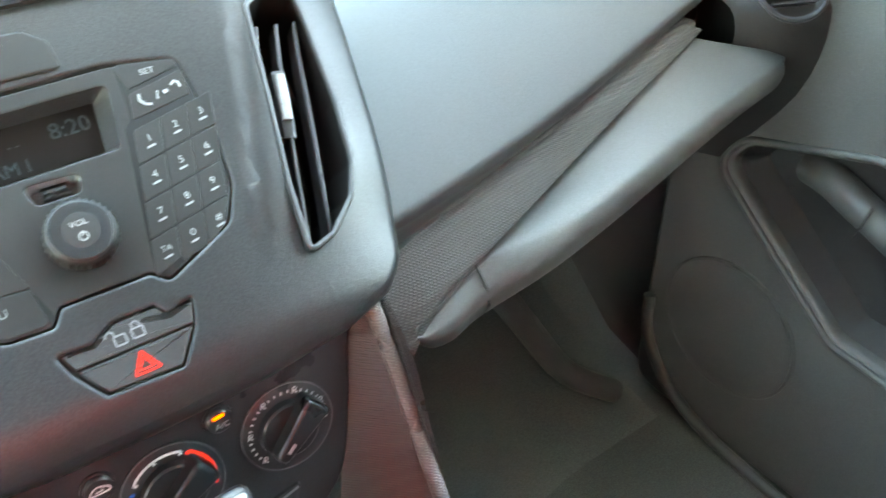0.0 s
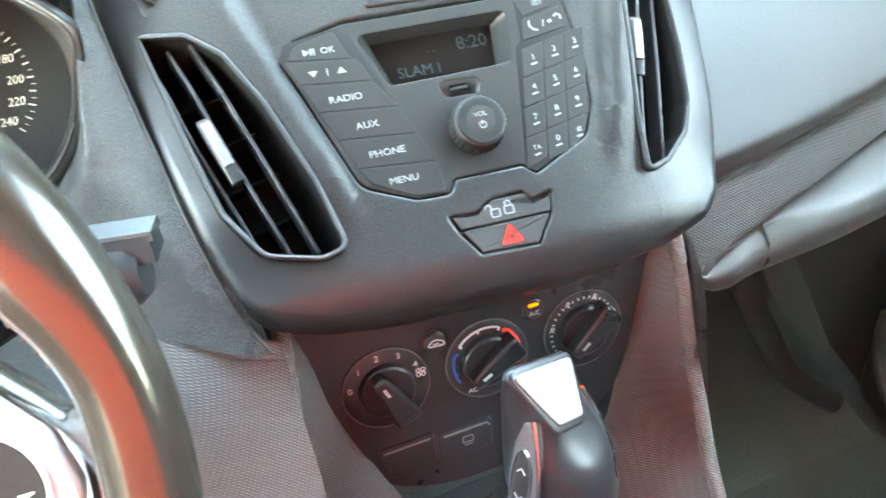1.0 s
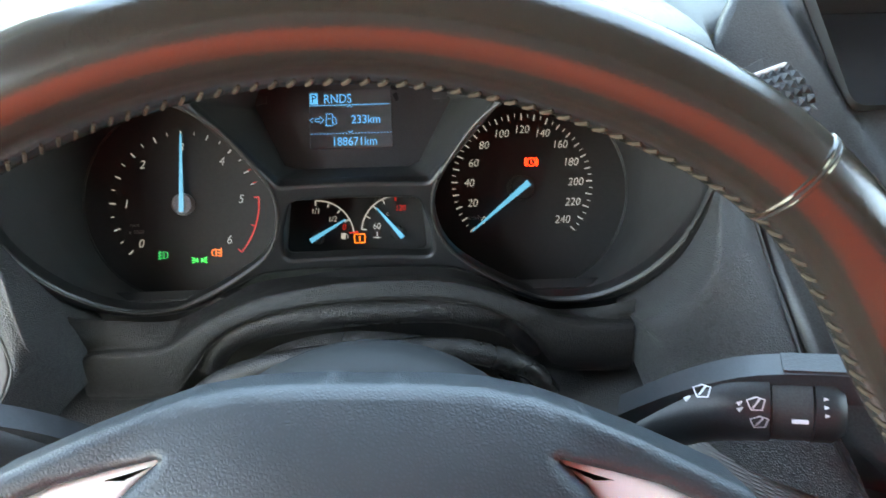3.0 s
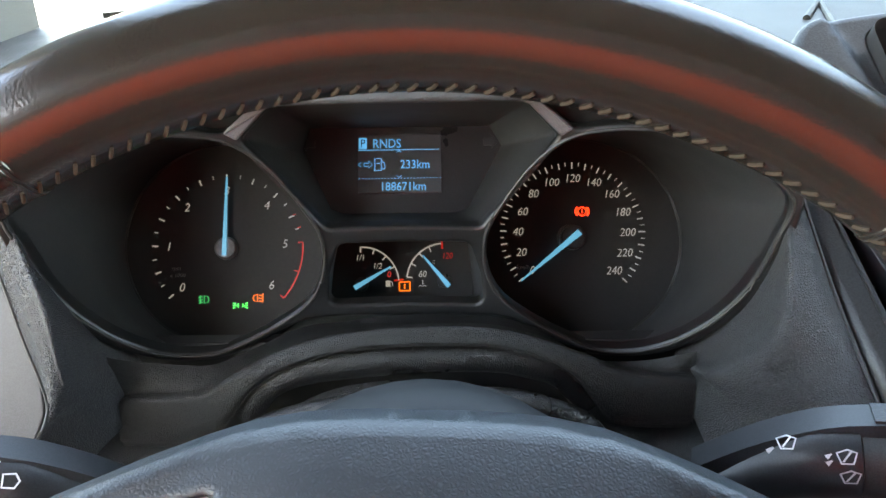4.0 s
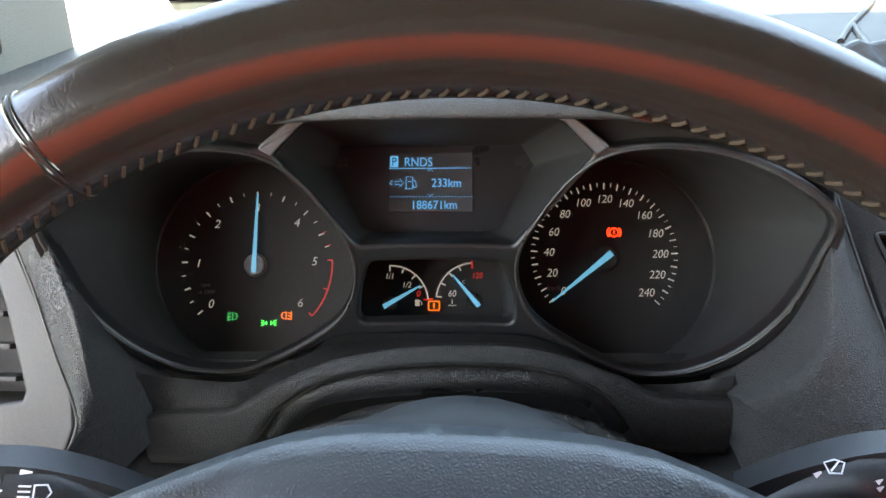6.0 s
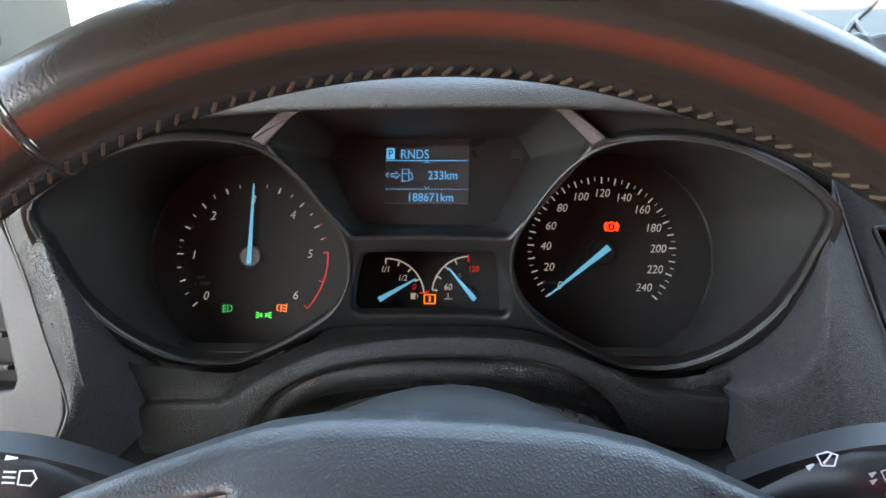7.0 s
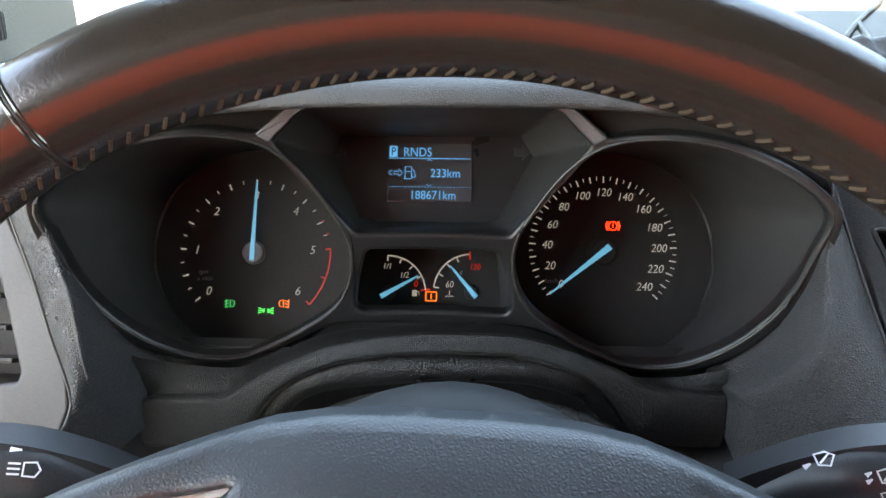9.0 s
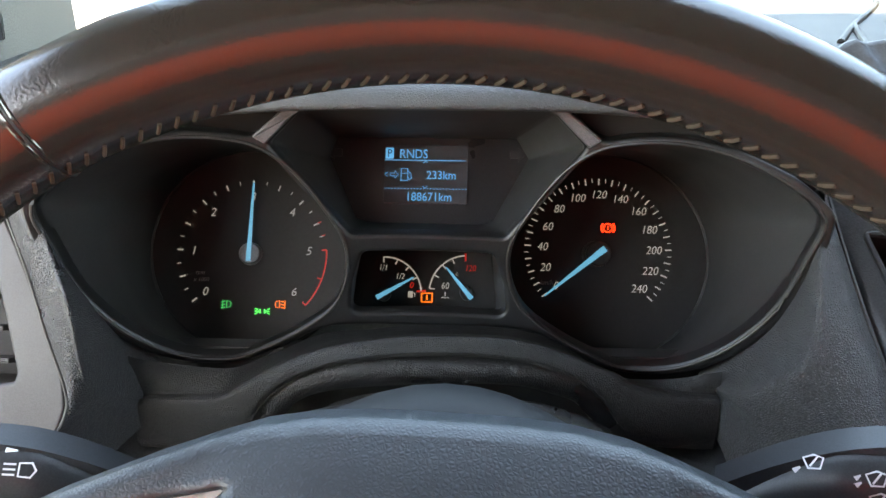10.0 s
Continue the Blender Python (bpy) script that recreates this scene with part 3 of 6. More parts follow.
part("message_lamp", bm, AMBERLAMP, cluster, "lit amber message lamp", m=D)

# ---- dashboard ----
def slab_xz(x0, x1, z0, z1, y):
    return loft([[(x0, y, z0), (x1, y, z0), (x1, y, z1), (x0, y, z1)], [(x0, y + 0.01, z0), (x1, y + 0.01, z0), (x1, y + 0.01, z1), (x0, y + 0.01, z1)]], cap0=True, cap1=True)


dash = thing("dashboard", (0.35, 0.1, 0.80), "black grained dashboard with padded top and trim below the cluster", "dashboard")
# hood over the cluster and the padded top
rows = []
for x, zf, yf in ((-0.364, 1.085, -0.03), (-0.22, 1.112, -0.07), (-0.17, 1.119, -0.085), (-0.09, 1.126, -0.080), (-0.009, 1.1275, -0.078), (0.08, 1.127, -0.080), (0.145, 1.121, -0.085), (0.185, 1.113, -0.075)):
    zc, ze = (1.116, 1.124) if x < -0.3 else (max(zf + 0.008, 1.128), 1.152)
    rows.append([(x, yf + 0.045, zf - 0.002), (x, yf + 0.004, zf), (x, yf, zf + 0.006), (x, yf + 0.012, zf + 0.014), (x, yf + 0.06, zf + 0.020), (x, 0.2, zc), (x, 0.5, ze)])
part("cluster_hood", grid(rows, 4, 4), HOODSKIN, dash, smooth=70)
# trim below the cluster
prof = ((-0.168, 0.968, 26), (-0.160, 0.9735, 32), (-0.123, 0.975, 33), (-0.107, 0.983, 27), (-0.092, 0.992, 16), (-0.068, 1.003, 11), (-0.040, 1.010, 10), (-0.006, 1.0135, 10), (0.036, 1.013, 10.5),
        (0.064, 1.006, 11), (0.083, 0.998, 15), (0.094, 0.9935, 25), (0.104, 0.9875, 33), (0.125, 0.984, 33), (0.148, 0.983, 32))
rows = []
for x, z, h in prof:
    u = abs(x + 0.009) * 1000
    zb = 1.0015 + np.interp(u, (0, 40, 64, 93, 114, 141, 165), (-4, -3, -5, -18, -21, -14, 0)) / 1000
    yb = -0.060 - 1.5 * (u / 1000) ** 2
    h /= 1000
    rows.append([(x, yb, zb), (x, (yb - 0.097) / 2, (zb + z) / 2 - 0.001), (x, -0.0945, z - 0.0008), (x, -0.0985, z - 0.0012), (x, -0.1010, z - 0.005), (x, -0.1015, z - h * 0.6 - 0.002), (x, -0.0995, z - h + 0.001), (x, -0.096, z - h - 0.001), (x, -0.06, z - h - 0.002)])
part("lower_bezel_trim", grid(rows, 3, 3), TRIMSKIN, dash, smooth=60)
for x, s in ((-0.168, -1), (0.148, 1)):
    z, h = (0.968, 0.026) if s < 0 else (0.983, 0.032)
    bm = loft([[(x, -0.1005, z - 0.004), (x, -0.05, z - 0.008)], [(x + s * 0.002, -0.098, z - h), (x + s * 0.002, -0.05, z - h)]], closed=False)
    part("trim_end", bm, BLACK, dash)
part("lower_backing", slab_xz(-0.20, 0.20, 0.80, 0.985, -0.062), BLACK, dash)
# leather-look gaiter round the column
gaiter = thing("column_gaiter", (-0.008, -0.10, 0.92), "dark wrinkled leather-look gaiter round the steering column", "gaiter")
for path, r in (([(-0.100, -0.086, 0.955), (-0.088, -0.088, 0.972), (-0.072, -0.090, 0.982), (-0.050, -0.090, 0.9875), (-0.008, -0.090, 0.9915), (0.037, -0.090, 0.992), (0.060, -0.090, 0.988), (0.079, -0.088, 0.979), (0.093, -0.086, 0.960)], 0.0095),
                ([(-0.104, -0.112, 0.945), (-0.085, -0.114, 0.962), (-0.055, -0.116, 0.974), (-0.018, -0.117, 0.9795), (0.006, -0.116, 0.9785), (0.024, -0.117, 0.9815), (0.054, -0.116, 0.9785), (0.086, -0.113, 0.964), (0.100, -0.112, 0.945)], 0.0065)):
    pts = smooth_loop(path, 5, closed=False)
    part("gaiter_fold", sweep(pts, lambda t, r=r: [(p[0] * (1 + 0.06 * math.sin(13 * t)), p[1] * (1 + 0.05 * math.sin(17 * t + 1))) for p in circle(r, 14)]), GAITER, gaiter, smooth=80)
rows = [[(-0.004 + 0.108 * math.sin(a), dy + 0.003 * math.sin(3 * a + 30 * dy), 0.880 + dz + 0.085 * math.cos(a)) for a in np.linspace(-1.5, 1.5, 13)] for dy, dz in ((-0.086, 0.010), (-0.100, 0.003), (-0.112, 0.004), (-0.135, 0.002), (-0.165, -0.012))]
part("gaiter_skirt", grid(rows, 3, 4), GAITER, gaiter, smooth=70)
# panel between cluster and fascia
def cheek(stations):
    """A panel beside the cluster: a hollow round the dial, a soft crest, then a rounded slope to its seam."""
    rows = []
    for a, c, e in stations:
        a, c, e = Vector(a), Vector(c), Vector(e)
        out = Vector((0, -0.75, 0.66))
        rows.append([a, a.lerp(c, 0.55) - out * 0.003, c, c.lerp(e, 0.22) + out * 0.0022, c.lerp(e, 0.6) + out * 0.003, e])
    return grid(rows, 5, 5)


seam = [(0.189, -0.067, 1.104), (0.192, -0.0784, 1.090), (0.196, -0.0948, 1.070), (0.2007, -0.111, 1.050), (0.2059, -0.1286, 1.030), (0.2117, -0.1489, 1.010), (0.2177, -0.1659, 0.990), (0.228, -0.190, 0.962), (0.240, -0.206, 0.944)]
part("side_panel", cheek([((0.184, -0.088, 1.098), (0.187, -0.084, 1.104), (0.189, -0.066, 1.106)), ((0.182, -0.098, 1.075), (0.184, -0.1, 1.083), (0.193, -0.083, 1.084)), ((0.179, -0.098, 1.058), (0.1808, -0.108, 1.0696), (0.1975, -0.100, 1.064)),
                          ((0.173, -0.094, 1.036), (0.1779, -0.122, 1.0534), (0.2026, -0.118, 1.042)), ((0.164, -0.088, 1.015), (0.1745, -0.133, 1.0344), (0.2085, -0.139, 1.020)), ((0.152, -0.082, 0.998), (0.1681, -0.134, 1.0177), (0.2150, -0.159, 0.998)),
                          ((0.145, -0.078, 0.988), (0.1568, -0.124, 0.9995), (0.238, -0.204, 0.946)), ((0.142, -0.078, 0.984), (0.1495, -0.113, 0.9905), (0.212, -0.194, 0.945)), ((0.146, -0.080, 0.976), (0.1490, -0.104, 0.983), (0.180, -0.170, 0.946)), ((0.146, -0.070, 0.955), (0.1490, -0.0985, 0.957), (0.156, -0.130, 0.938))]), SIDESKIN, dash, smooth=70)
part("seam", sweep(smooth_loop([(p[0] + 0.0005, p[1] - 0.0005, p[2]) for p in seam], 5, closed=False), circle(0.0011, 6)), BLACK, dash)
# the same on the other side
seam_l = [(-0.232, -0.080, 1.104), (-0.222, -0.092, 1.075), (-0.2084, -0.106, 1.0487), (-0.195, -0.122, 1.021), (-0.1831, -0.135, 0.9971), (-0.1834, -0.141, 0.9854), (-0.1885, -0.147, 0.977), (-0.205, -0.158, 0.955)]
part("seam", sweep(smooth_loop([(p[0] - 0.0005, p[1], p[2]) for p in seam_l], 5, closed=False), circle(0.0009, 6)), BLACK, dash)
part("side_panel", cheek([((-0.202, -0.086, 1.100), (-0.210, -0.084, 1.104), (-0.231, -0.080, 1.104)), ((-0.200, -0.096, 1.075), (-0.201, -0.100, 1.080), (-0.2205, -0.094, 1.072)), ((-0.196, -0.094, 1.050), (-0.1904, -0.112, 1.0596), (-0.2075, -0.107, 1.047)),
                          ((-0.182, -0.088, 1.018), (-0.1781, -0.126, 1.0402), (-0.195, -0.122, 1.021)), ((-0.168, -0.082, 0.996), (-0.1744, -0.130, 1.0098), (-0.184, -0.134, 0.999)), ((-0.160, -0.078, 0.986), (-0.173, -0.124, 0.9923), (-0.1835, -0.141, 0.9854)),
                          ((-0.158, -0.078, 0.976), (-0.169, -0.112, 0.978), (-0.1885, -0.147, 0.977)), ((-0.160, -0.080, 0.960), (-0.166, -0.106, 0.955), (-0.190, -0.150, 0.935))]), SIDESKIN, dash, smooth=70)
# slab added to stop stray sunlight at the dash end
part("dash_end", loft([[(-0.272, y, z) for y, z in ((-0.06, 0.70), (0.5, 0.70), (0.5, 1.08), (-0.04, 1.08))], [(-0.262, y, z) for y, z in ((-0.06, 0.70), (0.5, 0.70), (0.5, 1.08), (-0.04, 1.08))]], cap0=True, cap1=True), GRAINED, dash)
# outer air vent panel beside the driver's door
ov = thing("side_vent_panel", (-0.27, -0.08, 0.95), "grey trim panel with an air vent beside the driver's door", "air vent")
O = plane((-0.235, -0.1145, 1.02), 25, 0)
part("vent_frame", plate(rounded([(-90, -90, 4), (22, -88, 6), (41, -56, 10), (46.5, -39, 8), (45, -24, 16), (32, 10.6, 30), (17.4, 43, 20), (1, 75, 6), (-90, 75, 4)], 16), -12, 0, 1.5, holes=(rounded([(-70, -26), (8, -27.5), (19, -26, 2), (20.5, -21, 3), (12.4, 9, 20), (8, 24), (0, 45), (-70, 45)], 5),), hole_r=2), PALETRIM, ov, m=O)
part("vent_duct", loft([[Vector((*p, z)) for p in rounded([(-71, -27), (9, -28.5), (20, -27, 2), (21.5, -21, 3), (13.4, 9, 20), (9, 24), (1, 46), (-71, 46)], 5)] for z in (-8, -60)], cap1=True), BLACK, ov, m=O)
for k in range(4):
    part("vent_slat", box(-70, 8 - 4 * k, -18 + 17 * k, -15 + 17 * k, -34, -14, 0.8), BLACK, ov, m=O)
# padded top behind the centre fascia, with the joints of its lids
rows = [[(x, y0, z), (x, y0 + 0.012, z + 0.006), (x, y0 + 0.045, z + 0.008), (x, 0.2, z + 0.012), (x, 0.5, z + 0.03)] for x, z, y0 in ((0.175, 1.112, -0.05), (0.192, 1.119, -0.04), (0.21, 1.122, 0.0), (0.30, 1.126, 0.03), (0.42, 1.124, 0.03), (0.50, 1.108, 0.03), (0.55, 1.06, -0.05))]
part("centre_top", grid(rows, 4, 4), PADSKIN, dash, smooth=70)
for joint in ([(0.448, 0.48, 1.150), (0.415, 0.40, 1.149), (0.385, 0.33, 1.146), (0.32, 0.218, 1.140), (0.279, 0.14, 1.136)], [(0.32, 0.218, 1.140), (0.274, 0.07, 1.134)]):
    part("lid_joint", sweep(smooth_loop(joint, 4, closed=False), circle(0.0028, 8)), BLACK, dash)
flat = []
for x, y in ((-0.345, 0.395), (-0.302, 0.294), (-0.16, 0.288), (-0.16, 0.385)):
    k = min((x + 0.364) / 0.144, 1)
    flat.append((x, y, (1.116 + 0.0267 * (y - 0.2)) * (1 - k) + (1.128 + 0.08 * (y - 0.2)) * k))
part("hood_recess", loft([[(x, y, z + dz) for x, y, z in flat] for dz in (-0.004, 0.005)], cap0=True, cap1=True), STALK, dash, "dark flat plate at the foot of the windscreen")
# passenger side: padded top, fabric strip, shelf
xs = (0.505, 0.60, 0.70, 0.80, 0.90, 1.03)
rows = []
for x in xs:
    yt, zt = -0.134 + 0.2817 * (x - 0.575), np.interp(x, (0.51, 0.586, 0.646, 0.714, 0.793, 0.885, 1.03), (0.9275, 0.9333, 0.9372, 0.944, 0.952, 0.962, 0.975))
    yr, zr = yt - 0.014, np.interp(x, (0.526, 0.63, 0.694, 0.769, 0.854, 1.03), (0.9707, 0.9655, 0.9693, 0.9752, 0.985, 1.0))
    rows.append([(x, yt + 0.03, zt - 0.002), (x, yt + 0.006, zt + 0.001), (x, yr + 0.008, zr - 0.018), (x, yr, zr - 0.005), (x, yr + 0.008, zr + 0.007), (x, yr + 0.07, zr + 0.045), (x, yr + 0.22, zr + 0.085), (x, 0.62, 1.095)])
part("passenger_top", grid(rows, 4, 4), PADSKIN, dash, "smooth padded dashboard top, windscreen glare put into its colour", smooth=70)
rows = []
for x, yt, zt, yb, zb in ((0.498, -0.157, 0.924, -0.176, 0.80), (0.513, -0.152, 0.9275, -0.172, 0.842), (0.534, -0.1458, 0.930, -0.168, 0.877), (0.560, -0.138, 0.932, -0.1595, 0.8945), (0.5892, -0.130, 0.9336, -0.1505, 0.8992), (0.640, -0.116, 0.937, -0.135, 0.909),
                         (0.714, -0.0948, 0.944, -0.1116, 0.9208), (0.7934, -0.0725, 0.9519, -0.087, 0.934), (0.860, -0.0535, 0.9595, -0.066, 0.941), (0.892, -0.047, 0.960, -0.056, 0.9455), (0.908, -0.048, 0.9555, -0.051, 0.950)):
    ym, zm = (yt + yb) / 2 - 0.004, (zt + zb) / 2
    rows.append([(x, yt + 0.06, zt - 0.004), (x, yt + 0.006, zt + 0.002), (x, yt, zt - 0.003), (x, ym, zm), (x, yb, zb), (x, yb + 0.05, zb - 0.005)])
part("decor_strip", grid(rows, 4, 4), STRIP, dash, "woven-texture decor strip", smooth=60)
shelf = thing("glovebox", (0.77, -0.10, 0.84), "dark glovebox lid with a broad smooth upper face", "glovebox")
rows = []
for x, xf, yf, zf, k in ((0.530, 0.5302, -0.1705, 0.884, 0.08), (0.540, 0.541, -0.1725, 0.8835, 0.5), (0.560, 0.561, -0.1705, 0.887, 0.85), (0.5887, 0.5887, -0.164, 0.892, 1), (0.66, 0.655, -0.164, 0.9025, 1), (0.735, 0.745, -0.147, 0.907, 1), (0.81, 0.845, -0.125, 0.913, 1), (0.87, 0.93, -0.106, 0.915, 1), (0.90, 0.985, -0.095, 0.915, 1), (0.905, 0.992, -0.086, 0.911, 1)):
    yb, zb = -0.1506 + (x - 0.5887) * 0.311, 0.8985 + (x - 0.5887) * 0.1447
    rows.append([(x, yb + 0.02 * k, zb - 0.001), (x, yb, zb), (xf, yf + 0.012 * k, zf + 0.0035 * k), (xf, yf + 0.002 * k, zf - 0.004 * k), (xf, yf, zf - 0.016 * k), (xf, yf + 0.010 * k, zf - 0.034 * k), (xf, yf + 0.04 * k, zf - 0.044 * k), (xf, yf + 0.12 * k, zf - 0.051 * k)])
part("lid", grid(rows, 4, 4), LIDSKIN, shelf, smooth=60)
part("lid_gap", sweep([(0.5905, -0.1495, 0.8995), (0.5905, -0.154, 0.8965), (0.5905, -0.1625, 0.888), (0.5905, -0.1645, 0.875), (0.5905, -0.155, 0.857)], circle(0.0012, 6)), BLACK, shelf)
part("lid_edge", sweep([(0.66 + 0.11 * k, -0.132 + 0.019 * k, 0.862 + 0.003 * k) for k in range(4)], circle(0.002, 8)), LIGHTTRIM, shelf)

# ---- centre fascia ----
FC = -4.0   # middle line of the fascia


def fascia_warp(bm, extra=0.0):
    for v in bm.verts:
        u, w = v.co.x - FC, v.co.y
        d = -22 * (abs(u) / 165) ** 4
        if w < -30:
            d -= ((-30 - w) / 26) ** 2 * 16
        # the vent wings stand proud of the middle
        k = min(max((abs(u) - (67 + 0.31 * w)) / 6, 0), 1)
        s = min(max((w + 15) / 50, 0), 1)
        v.co.z += d + extra + 5.0 * k * k * (3 - 2 * k) * s * s * (3 - 2 * s)


fas = thing("centre_fascia", (0.37, -0.16, 0.95), "charcoal plastic centre fascia holding radio and vents", "centre fascia")
half = [(0, -57), (50, -56), (98, -51), (126, -42), (139, -28), (150, 4), (160, 48), (170, 98), (179, 150), (182, 182), (164, 217), (154, 236)]
FAS = [(FC - p[0], p[1]) for p in half] + [(FC + p[0], p[1]) for p in reversed(half[1:])]
FAS = rounded(FAS, 14, 4)
VENT = rounded([(-164, 119, 3), (-140, 112), (-124, 97, 12), (-109, 66, 30), (-94, 22), (-86, -16, 7), (-100, -19), (-127, -11, 14), (-142, 15, 20), (-153, 64, 20)], 10)
VENT_R = rounded([(86, -11, 4), (101, -6.5, 6), (119, 8, 10), (129, 26, 14), (136, 60, 30), (140, 100, 20), (141, 122, 5), (124, 126, 5), (110, 118, 6), (99, 64, 30), (90, 22, 20)], 8)
RADIO = rounded([(-97, 88, 8), (-88, 97, 8), (-61, 104), (35, 106), (67, 101, 8), (70, 68, 20), (67, 34, 10), (58, 17, 10), (23, 1.5, 4), (16, 7.5, 2), (-22, 7.4, 2), (-27, 0.3, 4), (-45, 1, 10), (-72, 13, 14)], 12)
HAZ = rounded([(-32, -11), (-28, -21), (-19, -34.5), (14, -36), (25, -21), (29, -8), (16, -11.5), (12, -6), (-6, -6), (-17, -12)], 2)
LID = rounded([(-48, 109, 3), (-40, 118, 6), (-28, 130, 8), (8, 130.5, 8), (17, 123, 6), (18, 109, 3)], 5)
TRAY = rounded([(-119, 143), (111, 143), (121, 224), (-130, 224)], 9)
bm = plate(FAS, -45, 0, 5, holes=(VENT, VENT_R, RADIO, HAZ, TRAY), hole_r=1.6,
           cuts=[((x, 0, 0), (1, 0, 0)) for x in range(-178, 175, 4)] + [((0, y, 0), (0, 1, 0)) for y in range(-20, 232, 10)] + [((0, y, 0), (0, 1, 0)) for y in (-52, -46, -40, -34, -28)])
fascia_warp(bm)
part("fascia_shell", bm, FASCIA, fas, m=C, smooth=50)
bm = plate(LID, -2, 1.2, 1.2)
part("cover_lid", bm, KEY, fas, "small blank cover", m=C)

part("tray_box", loft([[Vector((*p, 3 if z == 0 else z)) for p in inset(TRAY, -0.8 if z == 0 else 2)] for z in (0, -40)], cap1=True), BLACK, fas, "dark open tray above the radio", m=C)
part("tray_glass", plate(inset(TRAY, 5), -40, -30, 1), LCDFACE, fas, m=C)
bm = bmesh.new()
for k, (x0, x1) in enumerate(((-50, -41), (-38, -31), (-28, -19), (-16, -8))):
    bm = line(smooth_loop([(x0, 137.4), ((x0 + x1) / 2, 138.6), (x1, 137.4)], 3, closed=False), 2.2, 0.2, 0.4, bm=bm)
part("badge_marks", bm, CHROME, fas, "bright raised badge marks", m=C)
# thumb wheel beside the vent
tw = thing("thumb_wheel", C @ Vector((-155, 150, -8)), "ribbed black thumb wheel with a white line", "thumb wheel")
part("slot", plate(rounded([(-170, 172, 3), (-148, 184, 4), (-138, 168, 14), (-130, 134, 4), (-158, 126, 3)], 4), -16, -10.8, 0.5), BLACK, tw, m=C)
bm = bmesh.new()
for k in range(9):
    for j in range(5):
        a = radians(-56 + 11.0 * k)
        cy, cz = 153 + 28 * math.sin(a), -31 + 28 * math.cos(a)
        x = -157 + 4.7 * j + 0.34 * (150 - cy)
        cy += 0.35 * (4.7 * j - 9)
        n = Vector((0, math.sin(a), math.cos(a)))
        t = Vector((0, math.cos(a), -math.sin(a)))
        c = Vector((x, cy, cz))
        q = [bm.verts.new(c + Vector((dx, 0, 0)) + t * dt) for dx, dt in ((-2.1, -2.4), (2.1, -2.4), (2.1, 2.4), (-2.1, 2.4))]
        top = bm.verts.new(c + n * 1.9)
        for i in range(4):
            bm.faces.new((q[i], q[(i + 1) % 4], top))
tagged(part("ribs", bm, STALK, tw, m=C), kind="stuff")
part("wheel_body", loft([[Vector((x + 0.34 * (150 - (153 + 28 * math.sin(a))), 153 + 0.35 * (x + 148) + 27.8 * math.sin(a), -31 + 27.8 * math.cos(a))) for a in np.linspace(-1.3, 1.3, 24)] for x in (-160, -135.5)], closed=False), STALK, tw, m=C)
part("index_line", sweep([Vector((-163, 167.5, -8.2)), Vector((-142.5, 174.8, -8.2))], circle(1.5, 8)), PAINT, tw, m=C)


# air vents
def vent(loop, sx, label, offs, tab_off, rise=0):
    f = lambda u: FC + sx * (u - FC)
    v = thing("air_vent", C @ Vector((f(-125), 40, -10)), label, "air vent", "centre air vents")
    low = [Vector((p[0], p[1], 0)) for p in loop]
    depth = lambda u: 5 - 22 * (abs(u - FC) / 165) ** 4
    part("vent_rim", sweep([Vector((p[0], p[1], depth(p[0]) - 0.3)) for p in inset(loop, 0.4)], circle(1.5, 8), closed=True, up=(0, 0, 1)), FASCIA, v, m=C)
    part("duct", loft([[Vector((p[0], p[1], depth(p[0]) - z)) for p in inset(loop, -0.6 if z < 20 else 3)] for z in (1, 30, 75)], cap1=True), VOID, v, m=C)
    for k, off in enumerate(offs):
        path = [(-150 + off * 0.9, 109), (-142 + off * 0.95, 84), (-136 + off, 62), (-124 + off, 22), (-113 + off * 0.95, -14)]
        pts = smooth_loop([Vector((f(p[0]), p[1], depth(p[0]) - 14)) for p in path], 5, closed=False)
        part("slat", sweep(pts, rounded([(-1.1, -9), (1.1, -9), (1.1, 6), (-1.1, 6)], 1, 3), up=(0, 0, 1)), PIANO, v, m=C)
    for k in range(4 if sx > 0 else 0):
        y = 86 - 25 * k
        x = -144 + 7.7 * k
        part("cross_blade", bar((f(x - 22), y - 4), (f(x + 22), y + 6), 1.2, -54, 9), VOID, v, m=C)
    g = lambda u: f(u + tab_off)
    tab_path = [Vector((g(-140.5), 66 + rise, depth(-140) - 6.5)), Vector((g(-138.5), 58 + rise, depth(-138) - 5.5)), Vector((g(-132.5), 38 + rise, depth(-133) - 5.5)), Vector((g(-130.5), 31 + rise, depth(-131) - 6.5))]
    tab = part("tab", sweep(tab_path, rounded([(-3.8, -6), (3.8, -6), (3.8, 3), (-3.8, 3)], 1.6, 3), up=(0, 0, 1)), PIANO, v, m=C)
    part("tab_insert", sweep([Vector((g(-140.0), 64 + rise, depth(-140) - 4.4)), Vector((g(-133.0), 39.5 + rise, depth(-133) - 4.4))], rounded([(-3.0, 0), (2.6, 0), (2.2, 3.2), (-2.6, 3.2)], 0.8, 3), up=(0, 0, 1)), PLATE, tab, "satin silver insert", m=C)


vent(VENT, 1, "black air vent with silver tab between wheel and radio", (-13, 0, 13.5), 0)
vent(VENT_R, -1, "black air vent with silver tab beside the passenger dash", (31, 18, 5), 18, 17)

